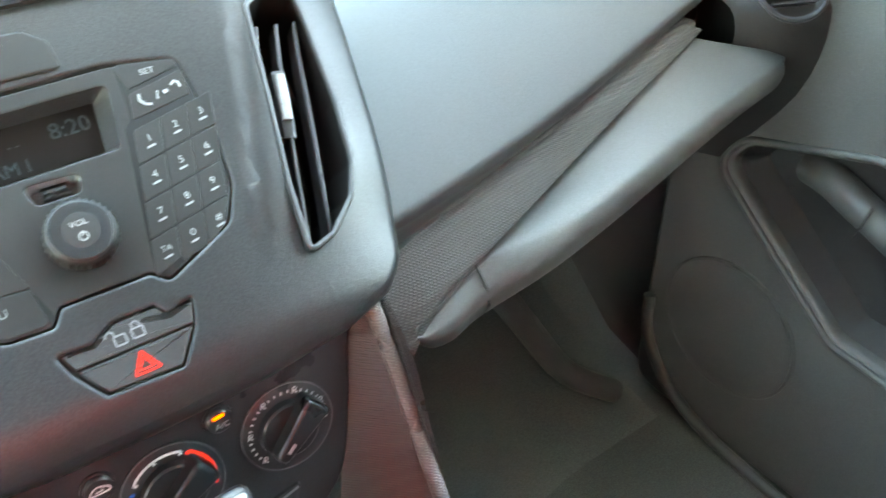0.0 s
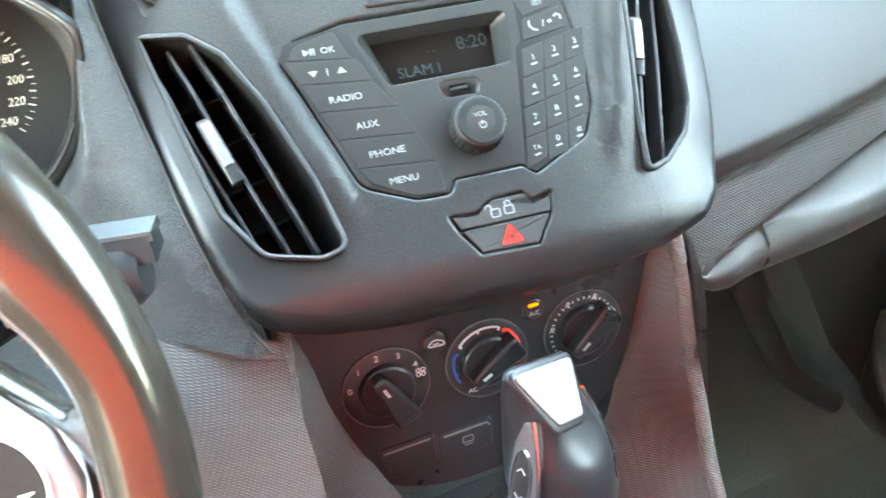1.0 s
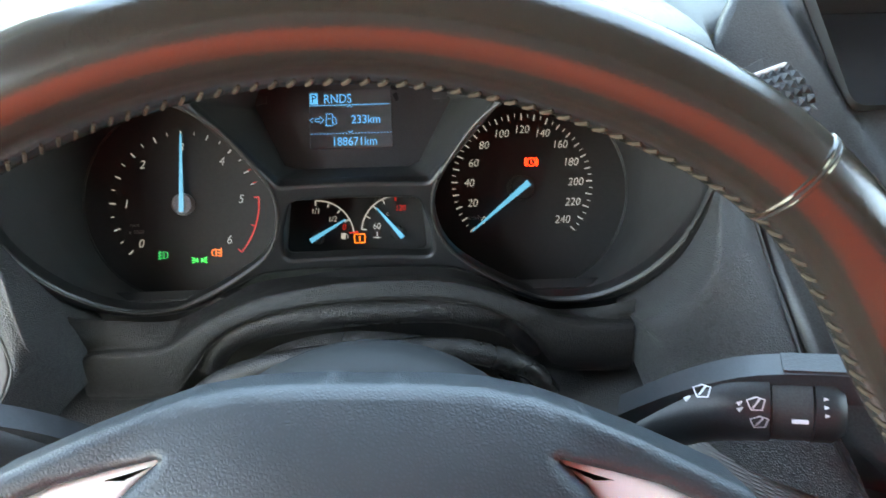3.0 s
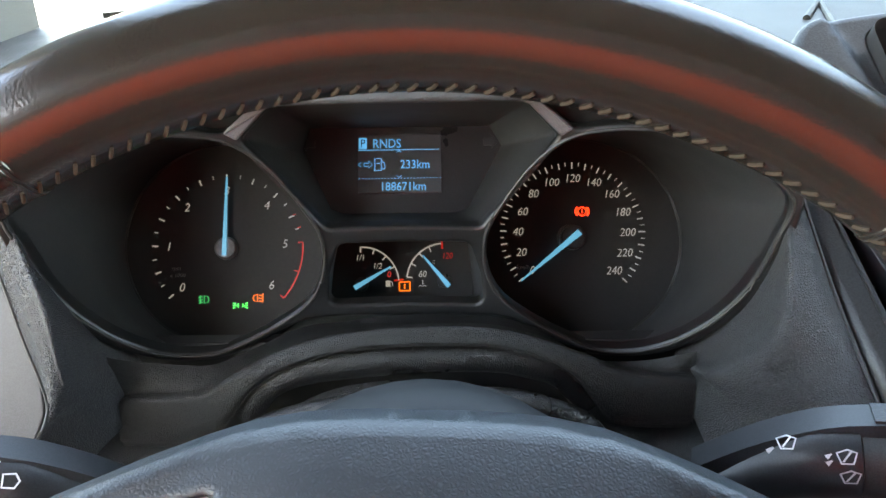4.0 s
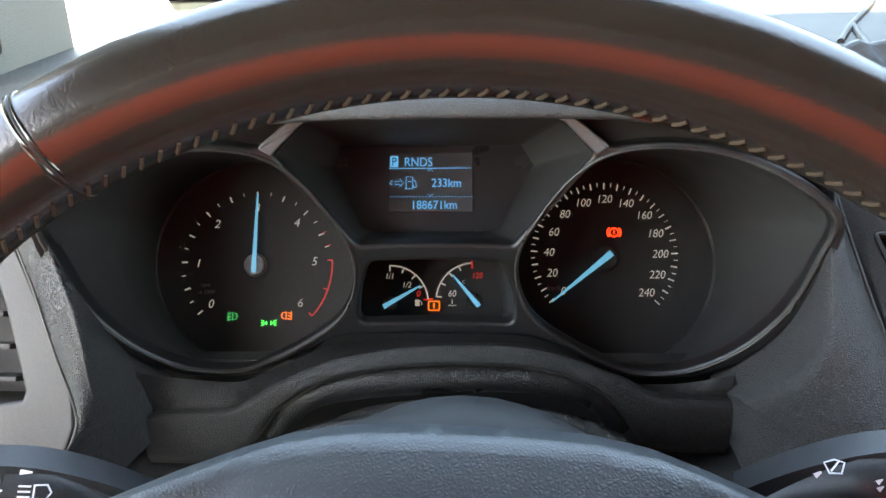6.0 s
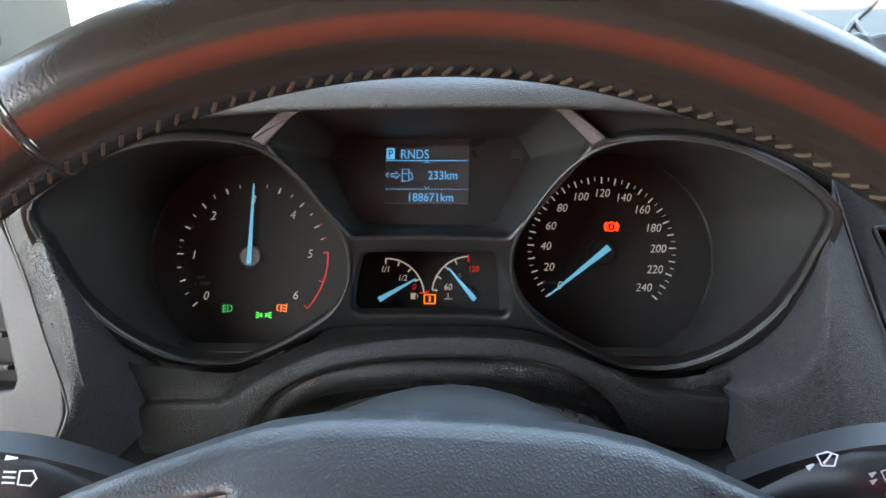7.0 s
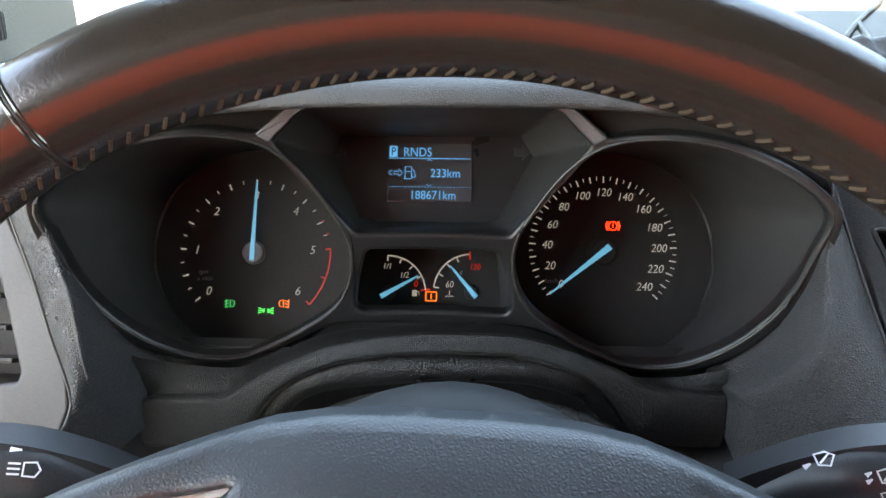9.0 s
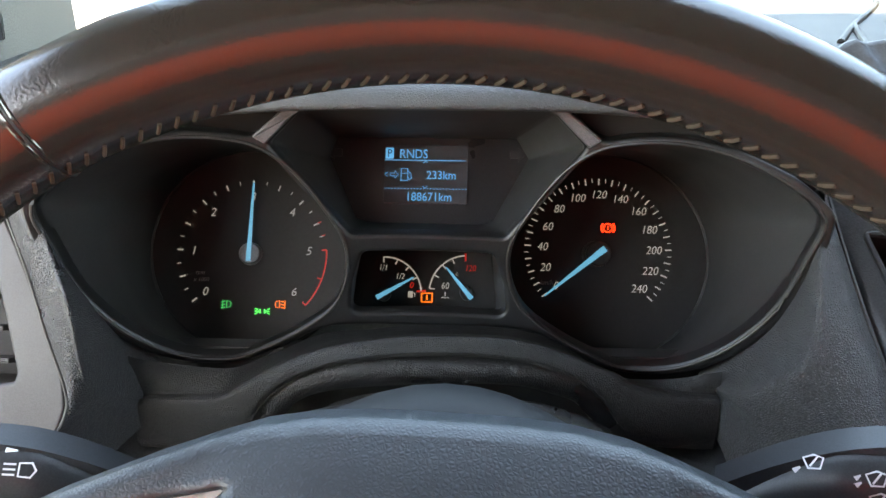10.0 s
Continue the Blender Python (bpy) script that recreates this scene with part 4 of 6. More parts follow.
# radio
radio = thing("car_radio", C @ Vector((-10, 50, -10)), "charcoal car radio with display, keypad and volume knob", "car radio")
WIN = rounded([(-55, 95, 4), (33, 97, 4), (27, 66.5, 3), (-43, 64.5, 3)], 3)
GLASSW = [(-46, 93.5), (25.5, 94.5), (22, 70), (-40, 68.5)]
USBH = rounded([(-18, 62), (7, 61), (4.5, 52.5), (-14.5, 52.5)], 4)
part("face", plate(inset(RADIO, 0.9), -20, -1.2, 1.0, holes=(WIN, USBH), hole_r=0.8, cuts=[((x, 0, 0), (1, 0, 0)) for x in (-60, -30, 30)]), KEY, radio, m=C)
part("display_frame", loft([[Vector((*p, -1.8)) for p in WIN], [Vector((*towards(GLASSW, Vector((-8, 81)))(math.atan2(p[1] - 81, p[0] + 8)), -12)) for p in WIN]]), FASCIA, radio, m=C, smooth=25)
scr = part("display", plate([Vector(p) for p in GLASSW], -16, -11.8, 0.1), RADIOLCD, radio, "dark radio display with faint characters", m=C)
bm = letters("8:20", 7.5, (12, 86.5), -11.5, width=1.0)
bm = letters("- -", 4, (-13, 85), -11.5, bm=bm)
bm = letters("SLAM I", 6.0, (-22, 74.5), -11.5, width=1.0, bm=bm)
part("radio_print", bm, RADIOSEG, scr, m=C)
# paler recess wall: the chamfer's reflection put into the colour
up_ = part("usb_socket", loft([[Vector((*p, -1.5)) for p in USBH], [Vector((*p, -9)) for p in inset(USBH, 1.5)]], cap1=True), LIGHTTRIM, radio, "usb socket in a recess", m=C)
part("shell", loft([[Vector((*p, z)) for p in rounded([(-11, 54.8), (1, 54.8), (1, 59.6), (-11, 59.6)], 0.4, 2)] for z in (-9, -3)]), CHROME, up_, "metal socket shell", m=C)
part("tongue", box(-10, 0, 57.2, 59, -9, -4, 0.3), BLACK, up_, m=C)
kn = part("volume_knob", knob([(14.8, -2), (14.8, 1), (14.3, 2), (14.1, 7.5), (13.6, 8.8), (12.6, 9.4)], 64, (-3.3, 33.5), knurl=0.9), KEY, radio, "knurled volume knob", m=C)
part("knob_cap", knob([(11.0, 8.8), (10.8, 9.6), (9.0, 10.2), (4, 10.6)], 40, (-3.3, 33.5)), DIAL, kn, m=C)
part("knob_ring", knob([(12.6, 9.2), (12.4, 10.2), (11.3, 10.3)], 48, (-3.3, 33.5)), STALK, kn, "smooth knob ring", m=C)
bm = letters("VOL", 2.5, (-3.3, 36.6), 10.8, width=1.1)
bm = line(circle(1.8, 18, (-3.3, 30.6)), 0.6, 10.8, bm=bm, closed=True)
bm = bar((-3.3, 30.8), (-3.3, 33.0), 0.6, 10.8, bm=bm)
part("lettering", bm, KEYPRINT, kn, m=C)


# dark sheets: the shade between the keys put into their colour
for bed in ([(-93, 96), (-66, 101), (-58, 97), (-24, 3), (-45, 2), (-66, 13), (-97, 87)], [(18, 5), (24, 4), (57, 18), (66, 36), (69, 70), (66.5, 101), (39, 105), (36.5, 78), (32, 74)]):
    part("key_gap_shade", plate(rounded(bed, 3, 3), -3, -1.05, 0.05), VOID, radio, m=C)


def keys():
    """The left column of menu keys: slanting rows between two raking edges."""
    left = lambda y: -97.0 + (88 - y) * 0.37 if y < 88 else -97 + (y - 88) * 0.9
    right = lambda y: -62 + (100 - y) * 0.37
    rows_ = [(103, 85, ""), (84.4, 71.2, ""), (70.6, 55, "RADIO"), (54.4, 38.6, "AUX"), (38, 21.8, "PHONE"), (21.2, 2.5, "MENU")]
    pos = [(-76, 89.7), (-74, 77.5), (-68, 62), (-60.6, 45.7), (-54, 29.4), (-49, 13.4)]
    for (y1, y0, word), p in zip(rows_, pos):
        sl = -0.10
        q = [(left(y0) + 1.2, y0 - sl * 18), (right(y0) - 0.4 + (4 if y0 < 60 else 0), y0 + sl * 20), (right(y1) - 0.4 + (4 if y1 < 60 else 0), y1 + sl * 20), (left(y1) + 1.2, y1 - sl * 18)]
        if word == "MENU":
            q = [(-66, 14.5, 6), (-45, 3.2), (-28, 2.6, 3), (-30, y1 - 2), (left(y1) + 1.2, y1 + 1.8)]
        if y1 > 100:
            q = [(-93, y0 + 1.8), (-60, y0 - 2), (-66, 99.5), (-87, 94.5, 4)]
        key = part("menu_key", plate(rounded(q, 1.0, 3), -4, -0.7, 0.3), KEY, radio, m=C)
        if word:
            bm = letters(word, 3.6, p, -0.55, width=1.12)
        elif y1 > 100:
            bm = letters("OK", 3.3, (p[0] + 5, p[1]), -0.55, width=1.1)
            bm = plate([Vector((p[0] - 8, p[1] + 1.9)), Vector((p[0] - 8, p[1] - 1.9)), Vector((p[0] - 4.6, p[1]))], -0.75, -0.45, 0.02, bm=bm)
            for k in (0, 1.6):
                bm = bar((p[0] - 4 + k, p[1] - 1.9), (p[0] - 4 + k, p[1] + 1.9), 0.8, -0.55, bm=bm)
        else:
            bm = bar((p[0], p[1] - 2), (p[0], p[1] + 2), 0.6, -0.55)
            bm = plate([Vector((p[0] - 10, p[1] + 1.6)), Vector((p[0] - 7.5, p[1] - 1.8)), Vector((p[0] - 5, p[1] + 1.6))], -0.75, -0.45, 0.02, bm=bm)
            bm = plate([Vector((p[0] + 5, p[1] - 1.6)), Vector((p[0] + 10, p[1] - 1.6)), Vector((p[0] + 7.5, p[1] + 1.8))], -0.75, -0.45, 0.02, bm=bm)
        part("key_print", bm, KEYPRINT, key, m=C)
    # number keys
    words = ["1", "2", "3", "4", "5", "6", "7", "8", "9", "TA", "0", "#"]
    for k, w in enumerate(words):
        c, r = k % 3, k // 3
        q = (39.8 + 13.6 * c - 4.4 * r, 65.5 + 2.8 * c - 17.0 * r)
        a, b = Vector((6.5, 1.3)), Vector((2.1, 8.1))
        qq = Vector(q)
        pts = [qq - a - b, qq + a - b, qq + a + b, qq - a + b]
        if w == "#":
            pts[1] = qq + a * 0.35 - b * 0.5
        if w == "TA":
            pts[1] = qq + a - b * 0.7
        key = part("number_key", plate(rounded([tuple(p) for p in pts], 0.8, 2), -4, -0.7, 0.3), KEY, radio, m=C)
        bm = letters(w, 3.3 if len(w) == 1 else 2.5, (q[0] + 0.6, q[1] + 1.5), -0.55, width=1.1)
        bm = bar((q[0] - 1.8, q[1] - 2.9), (q[0] + 2.0, q[1] - 2.2), 0.9, -0.55, bm=bm)
        part("key_print", bm, KEYPRINT, key, m=C)
    key = part("phone_key", plate(rounded([(37, 77), (66, 82), (67, 95), (40.5, 89.5)], 0.8, 2), -4, -0.7, 0.3), KEY, radio, m=C)
    bm = line([(44, 88.2), (43.6, 85), (45.5, 82.6), (48, 82)], 1.2, -0.55)
    bm = bar((51.6, 83.6), (52.6, 87.6), 0.7, -0.55, bm=bm)
    bm = bar((55, 86), (57.4, 86.5), 1.6, -0.55, bm=bm)
    bm = line([(59.4, 88.4), (61.6, 90), (63.4, 88.8), (63.4, 86.4)], 1.2, -0.55, bm=bm)
    part("key_print", bm, KEYPRINT, key, m=C)
    key = part("set_key", plate(rounded([(41, 91.5), (66, 96.8), (65.5, 100.5), (40, 104.5), (38, 103)], 0.8, 2), -4, -0.7, 0.3), KEY, radio, m=C)
    part("key_print", letters("SET", 2.8, (52, 98.2), -0.55, width=1.1), KEYPRINT, key, m=C)


keys()

# lock and hazard switches
hz = thing("hazard_switch", C @ Vector((0, -22, -5)), "black switch pair for central locking and hazard lights", "switch")
part("surround", plate(inset(HAZ, -1.2), -14, -5.0, 0.8), BLACK, hz, m=C)
k1 = part("lock_key", plate(rounded([(-29.6, -12.0), (-26.6, -19.6), (24.4, -19.6), (27.6, -10.2), (16.3, -13.0), (12.5, -7.2), (-6, -7.2), (-16, -12.6)], 1), -8, -1.0, 0.8), BLACK, hz, m=C)
bm = line(rounded([(-8.2, -16.6), (-3.4, -16.6), (-3.4, -12.4), (-8.2, -12.4)], 0.8), 0.8, -0.9, closed=True)
bm = line([(-7.6, -12.4), (-7.8, -10.4), (-9.6, -9.6), (-11.2, -10.6), (-11.2, -12)], 0.8, -0.9, bm=bm)
bm = line(rounded([(-0.6, -16.2), (4.4, -16.2), (4.4, -12.0), (-0.6, -12.0)], 0.8), 0.8, -0.9, bm=bm, closed=True)
bm = line([(0.2, -12), (0.4, -9.8), (1.9, -9.0), (3.4, -9.8), (3.6, -12)], 0.8, -0.9, bm=bm)
part("lock_symbols", bm, GREYPRINT, k1, m=C)
k2 = part("hazard_key", plate(rounded([(-26.0, -20.6), (-18.2, -33.2), (13.2, -34.8), (23.8, -20.6)], 1), -8, -1.4, 0.8), BLACK, hz, m=C)
tri = lambda s: [(-0.4 + s * x, -28.0 + s * y) for x, y in ((-1, -0.62), (1, -0.62), (0, 1.05))]
bm = bmesh.new()
for s in (5.6, 3.1):
    bm = line(rounded(tri(s), 0.3, 2), 0.9 if s > 5 else 0.7, -1.2, bm=bm, closed=True)
part("hazard_triangle", bm, REDLENS, k2, "red hazard triangle", m=C)

# ---- climate panel ----
cl = thing("climate_panel", K @ Vector((0, -60, -5)), "black climate panel with three rotary dials and push buttons", "climate control")
CLP = smooth_loop([(-134, 42), (-124, 16), (-113, -20), (-101, -60), (-82, -86), (-50, -101), (-6, -103), (44, -91), (84, -66), (101, -20), (110, 24), (116, 60), (0, 66), (-120, 60)], 4)
part("panel_face", plate(CLP, -14, 0, 1.5), PIANO, cl, m=K)


def dial(c, label, deg, kind):
    ringb = part("dial_ring", knob([(27.5, -1), (27.3, 1.2), (26, 2.0), (19, 2.0)], 56, c), PIANO, cl, label, m=K)
    part("ring_edge", line(circle(27.4, 56, c), 0.7, 1.2, 0.5, closed=True), LIGHTTRIM, ringb, m=K)
    body = knob([(18, 0), (17.6, 3), (17.2, 6), (16, 7)], 48, c)
    kb = part("knob", body, STALK, ringb, m=K)
    # grip across the knob
    u = Vector((math.sin(radians(deg)), math.cos(radians(deg))))
    s = Vector((-u.y, u.x))
    cc = Vector(c)
    pts = [cc + u * 16.5 + s * 4.2, cc + u * 16.5 - s * 4.2, cc - u * 22 - s * 9.0, cc - u * 22 + s * 9.0]
    part("grip", plate(rounded([tuple(p) for p in pts], 4.0, 5), 4, 16, 2.6), STALK, kb, m=K)
    part("pointer", bar(cc + u * 10, cc + u * 3.5, 2.0, 16.1, 0.2), PAINT, kb, m=K)
    bm = bmesh.new()
    if kind == "fan":
        for k, w in enumerate(("0", "1", "2", "3", "4")):
            bm = letters(w, 4.0, polar(c, 22.8, -78 + 34 * k), 2.2, width=1.1, bm=bm)
        for k in range(4):
            bm = line(circle(1.3, 12, Vector(polar(c, 22.8, 76)) + Vector((1.5 * (k % 2 * 2 - 1), 1.5 * (k // 2 * 2 - 1)))), 0.6, 2.2, bm=bm, closed=True)
        part("dial_print", bm, PAINT, ringb, m=K)
    elif kind == "temp":
        bm = line([polar(c, 22.6, a) for a in np.linspace(-52, 24, 16)], 1.4, 2.2)
        for a in (-52, -14, 24):
            bm = bar(polar(c, 20.4, a), polar(c, 22.6, a), 1.6, 2.2, bm=bm)
        bm = letters("AC", 3.2, polar(c, 22.6, -150), 2.2, bm=bm)
        part("dial_print", bm, PAINT, ringb, m=K)
        bm = line([polar(c, 22.6, a) for a in np.linspace(34, 112, 16)], 1.5, 2.2)
        bm = bar(polar(c, 20.6, 34), polar(c, 22.6, 34), 1.8, 2.2, bm=bm)
        part("hot_mark", bm, REDSCALE, ringb, "red hot scale", m=K)
        bm = line([polar(c, 22.6, a) for a in np.linspace(-122, -66, 14)], 1.5, 2.2)
        for a in (-66, -104):
            bm = bar(polar(c, 20.6, a), polar(c, 22.6, a), 1.8, 2.2, bm=bm)
        part("cold_mark", bm, BLUEPRINT, ringb, "blue cold scale", m=K)
    else:
        for k in range(24):
            a = -128 + 230 * k / 23
            if k % 5:
                bm = bar(polar(c, 21.8, a), polar(c, 23.6, a), 1.0, 2.2, bm=bm)
            else:
                q = Vector(polar(c, 22.6, a))
                bm = line(circle(1.0, 10, q + Vector((0.4, 1.1))), 0.7, 2.2, bm=bm, closed=True)
                bm = line([q + Vector((-1.5, -1.2)), q + Vector((-1.0, 0.5)), q + Vector((0.7, -1.4)), q + Vector((1.5, -1.5))], 0.8, 2.2, bm=bm)
        part("dial_print", bm, PAINT, ringb, m=K)


dial((-70, -16), "fan speed dial", -26, "fan")
dial((-4, -14.5), "temperature dial", -122, "temp")
dial((63, -11.5), "air direction dial", -130, "mode")
for c, kind in (((-36.7, 7.5), "air"), ((28.3, 13.0), "ac")):
    btn = part("push_button", knob([(8.6, -0.5), (8.4, 1.0), (7.2, 1.2), (7.0, 3.0), (6.0, 3.8)], 36, c), PIANO, cl, m=K)
    if kind == "ac":
        part("button_print", letters("A/C", 3.0, (c[0] + 0.6, c[1] - 2.4), 4.0, width=1.1), PAINT, btn, m=K)
        part("button_lamp", plate(rounded([(c[0] - 3.4, c[1] + 2.0), (c[0] + 3.0, c[1] + 2.6), (c[0] + 3.0, c[1] + 4.6), (c[0] - 3.4, c[1] + 4.0)], 0.8), 3.2, 4.1, 0.2), ORANGE, btn, "lit orange lamp", m=K)
    else:
        bm = line(smooth_loop([(c[0] - 4.6, c[1] - 1.6), (c[0] - 3.6, c[1] + 0.6), (c[0] - 1, c[1] + 2.2), (c[0] + 2, c[1] + 1.8), (c[0] + 4.8, c[1] + 0.2), (c[0] + 4.4, c[1] - 1.8)], 3), 0.8, 4.0, closed=True)
        bm = line([(c[0] - 2, c[1] - 0.6), (c[0] + 1.8, c[1] - 0.4), (c[0] + 1.0, c[1] + 0.8)], 0.7, 4.0, bm=bm)
        part("button_print", bm, PAINT, btn, m=K)
for x0, x1, tip in ((-82, -44, 0), (-42, -5, 1), (22, 62, 2)):
    dy = 0.07 * (x0 + 42)
    q = [(x0 + (8 if tip == 0 else 0), -82 + (2 if tip == 0 else 0)), (x1, -80), (x1, -58), (x0, -60)]
    if tip == 2:
        q = [(x0, -80), (x1 - 12, -74), (x1, -50), (x0, -58)]
    btn = part("lower_button", plate(rounded(q, 2.5, 3), -0.5, 2.2, 0.8), PIANO, cl, m=K)
    a, b = (Vector((x0 + 4, q[3][1] - 3.2)), Vector((x1 - 3, q[2][1] - 3.2)))
    bm = line([a, b, b + Vector((1.4, -2.5))] if tip == 1 else [a, b], 1.6, 2.3)
    if tip == 1:
        bm = line(rounded([(-26, -72), (-18, -72), (-18.8, -67.4), (-25.2, -67.4)], 1.2), 0.9, 2.3, bm=bm, closed=True)
        bm = bar((-25, -74), (-19, -74), 0.9, 2.3, bm=bm)
    part("button_print", bm, GREYPRINT, btn, m=K)

# console flanks either side of the climate panel
con = thing("centre_console", (0.374, -0.22, 0.70), "dark textured lower centre console", "centre console")
edge = [(0.499, -0.162, 0.945), (0.5005, -0.186, 0.905), (0.5035, -0.203, 0.860), (0.504, -0.2256, 0.820), (0.504, -0.252, 0.780), (0.500, -0.33, 0.70)]
inner = [(0.492, -0.150, 0.935), (0.482, -0.166, 0.900), (0.474, -0.176, 0.862), (0.458, -0.190, 0.815), (0.440, -0.215, 0.780), (0.43, -0.28, 0.71)]
outer = [(0.512, -0.150, 0.935), (0.512, -0.184, 0.900), (0.512, -0.20, 0.85), (0.515, -0.21, 0.79), (0.517, -0.21, 0.74), (0.52, -0.24, 0.60)]
deep = [(0.53, 0.05, 0.90), (0.535, 0.05, 0.86), (0.545, 0.05, 0.8), (0.55, 0.05, 0.72), (0.56, 0.05, 0.62), (0.56, 0.05, 0.45)]
flip = lambda P: [(0.748 - p[0], p[1], p[2]) for p in P]
part("flank", grid([inner, [tuple((Vector(a) * 0.3 + Vector(b) * 0.7)) for a, b in zip(inner, edge)], edge], 4, 3), WEAVE, con, smooth=60)
part("flank_edge", sweep(smooth_loop(edge, 5, closed=False), circle(0.005, 12)), EDGEWEAVE, con)
part("console_side", grid([[(x + 0.003, y + 0.010, z) for x, y, z in edge], outer, deep], 4, 4), SOFT, con, smooth=60)
part("flank", grid([flip(inner), [tuple((Vector(a) * 0.3 + Vector(b) * 0.7)) for a, b in zip(flip(inner), flip(edge))], flip(edge)], 4, 3), WEAVE, con, smooth=60)
part("flank_edge", sweep(smooth_loop(flip(edge), 5, closed=False), circle(0.005, 12)), EDGEWEAVE, con)
knee = [[(0.2466, -0.196, 0.940), (0.249, -0.216, 0.905), (0.252, -0.238, 0.868), (0.256, -0.262, 0.82), (0.26, -0.30, 0.74)], [(0.215, -0.184, 0.952), (0.214, -0.215, 0.915), (0.212, -0.236, 0.875), (0.21, -0.26, 0.82), (0.20, -0.29, 0.74)],
        [(0.185, -0.162, 0.956), (0.178, -0.196, 0.925), (0.175, -0.222, 0.885), (0.17, -0.25, 0.82), (0.17, -0.275, 0.74)], [(0.158, -0.125, 0.954), (0.152, -0.165, 0.925), (0.150, -0.198, 0.89), (0.15, -0.235, 0.82), (0.15, -0.26, 0.74)]]
part("knee_panel", grid(knee, 4, 4), WEAVE, dash, "textured knee panel beside the column", smooth=60)
low = [[(0.158, -0.085, 0.950), (0.158, -0.150, 0.930), (0.158, -0.195, 0.90), (0.158, -0.235, 0.83), (0.158, -0.26, 0.74)], [(-0.05, -0.085, 0.930), (-0.05, -0.13, 0.90), (-0.05, -0.17, 0.87), (-0.05, -0.21, 0.81), (-0.05, -0.24, 0.74)], [(-0.25, -0.085, 0.950), (-0.25, -0.150, 0.930), (-0.25, -0.190, 0.89), (-0.25, -0.22, 0.83), (-0.25, -0.23, 0.74)]]
part("lower_panel", grid(low, 5, 4), GRAINED, dash, "dark lower panel round the column", smooth=60)
tray = [[(x, y, 0.772 - 0.10 * (y + 0.20) * -1 * 0) for x in (0.235, 0.30, 0.374, 0.45, 0.515)] for y in (-0.19, -0.30, -0.45, -0.62)]
part("console_top", grid([[(x, y, z - 0.02 * abs(x - 0.374) / 0.13) for x, y, z in r] for r in tray], 3, 3), GRAINED, con, smooth=60)

# ---- gear lever ----
gl = thing("gear_lever", (0.385, -0.235, 0.775), "black and silver automatic gear lever knob", "gear lever")


def lever_section(cx, cy, z, a, b, tilt=0.0):
    return [Vector((cx + a * math.cos(t), cy + b * math.sin(t), z + tilt * b * math.sin(t))) for t in np.linspace(0, 2 * math.pi, 28, endpoint=False)]


G1 = [(0.385, -0.262, 0.772, 0.020, 0.022), (0.384, -0.264, 0.80, 0.026, 0.028), (0.382, -0.264, 0.83, 0.030, 0.033), (0.380, -0.263, 0.855, 0.0315, 0.034), (0.378, -0.263, 0.875, 0.0315, 0.033)]
ux = Vector((0.89, 0.32, -0.32)).normalized()
uy = (Vector((-0.026, 0.743, 0.67)) - ux * ux.dot(Vector((-0.026, 0.743, 0.67)))).normalized()
q = Matrix.Translation((0.370, -0.262, 0.9185)) @ Matrix((ux, uy, ux.cross(uy))).transposed().to_4x4() @ MM
pc2 = Vector((6, 0))
edge_of = towards(rounded([(-26, 18), (27, 19), (22, -18), (-3, -19)], 6), pc2)
LT = np.linspace(0, 2 * math.pi, 72, endpoint=False)


def lever_top(k, dz):
    return [q @ Vector((*((edge_of(t) - pc2) * k + pc2), dz)) for t in LT]


oval = [[Vector((cx + a * math.cos(t), cy + b * math.sin(t), z)) for t in LT] for cx, cy, z, a, b in G1]
blend = [[p.lerp(r, w) for p, r in zip(oval[-1], lever_top(1.10, -5))] for w in (0.25, 0.5, 0.75)]
SEC = oval[:-1] + blend + [lever_top(1.08, -4), lever_top(1.05, -1.6), lever_top(1.0, -0.4), lever_top(0.94, -0.2)]
SEC_Z = [sum(p.z for p in r) / len(r) for r in SEC]


def lever_at(deg, z, out=0.0):
    """A point on the lever's skin by direction and mean height."""
    f = np.interp(z, SEC_Z, range(len(SEC)))
    k, i = min(int(f), len(SEC) - 2), int(round(deg / 5)) % 72
    g = (deg % 360) / 5 - int((deg % 360) / 5)
    i = int((deg % 360) / 5)
    p = SEC[k][i].lerp(SEC[k][(i + 1) % 72], g).lerp(SEC[k + 1][i].lerp(SEC[k + 1][(i + 1) % 72], g), f - k)
    return p + Vector((math.cos(radians(deg)), math.sin(radians(deg)), 0.2)) * out


part("knob_body", loft(SEC, cap1=True), PIANO, gl, smooth=60)
part("top_plate", plate(rounded([(-23, 15), (24, 16.5), (19.5, -15), (-1, -16)], 3.5), -1, 1.2, 1.0), PLATE, gl, "brushed silver top plate", m=q)
# trim and shift button in the lever's cheek
sn = Vector((math.cos(radians(206)), math.sin(radians(206)), 0.22)).normalized()
sv = (lever_at(206, 0.895) - lever_at(206, 0.845)).normalized()
sv = (sv - sn * sv.dot(sn)).normalized()
sidem = Matrix.Translation(lever_at(206, 0.886, 0.0005)) @ Matrix((sv.cross(sn), sv, sn)).transposed().to_4x4() @ Matrix.Diagonal((0.85, 1, 1, 1)) @ MM
part("side_cheek", plate(rounded([(-5, 26, 3), (3, 28, 3), (10, 4), (12, -48), (-10, -48), (-12, -10), (-10, 12)], 9), -8, 0.5, 1.5), LIGHTTRIM, gl, "grey side cheek", m=sidem)
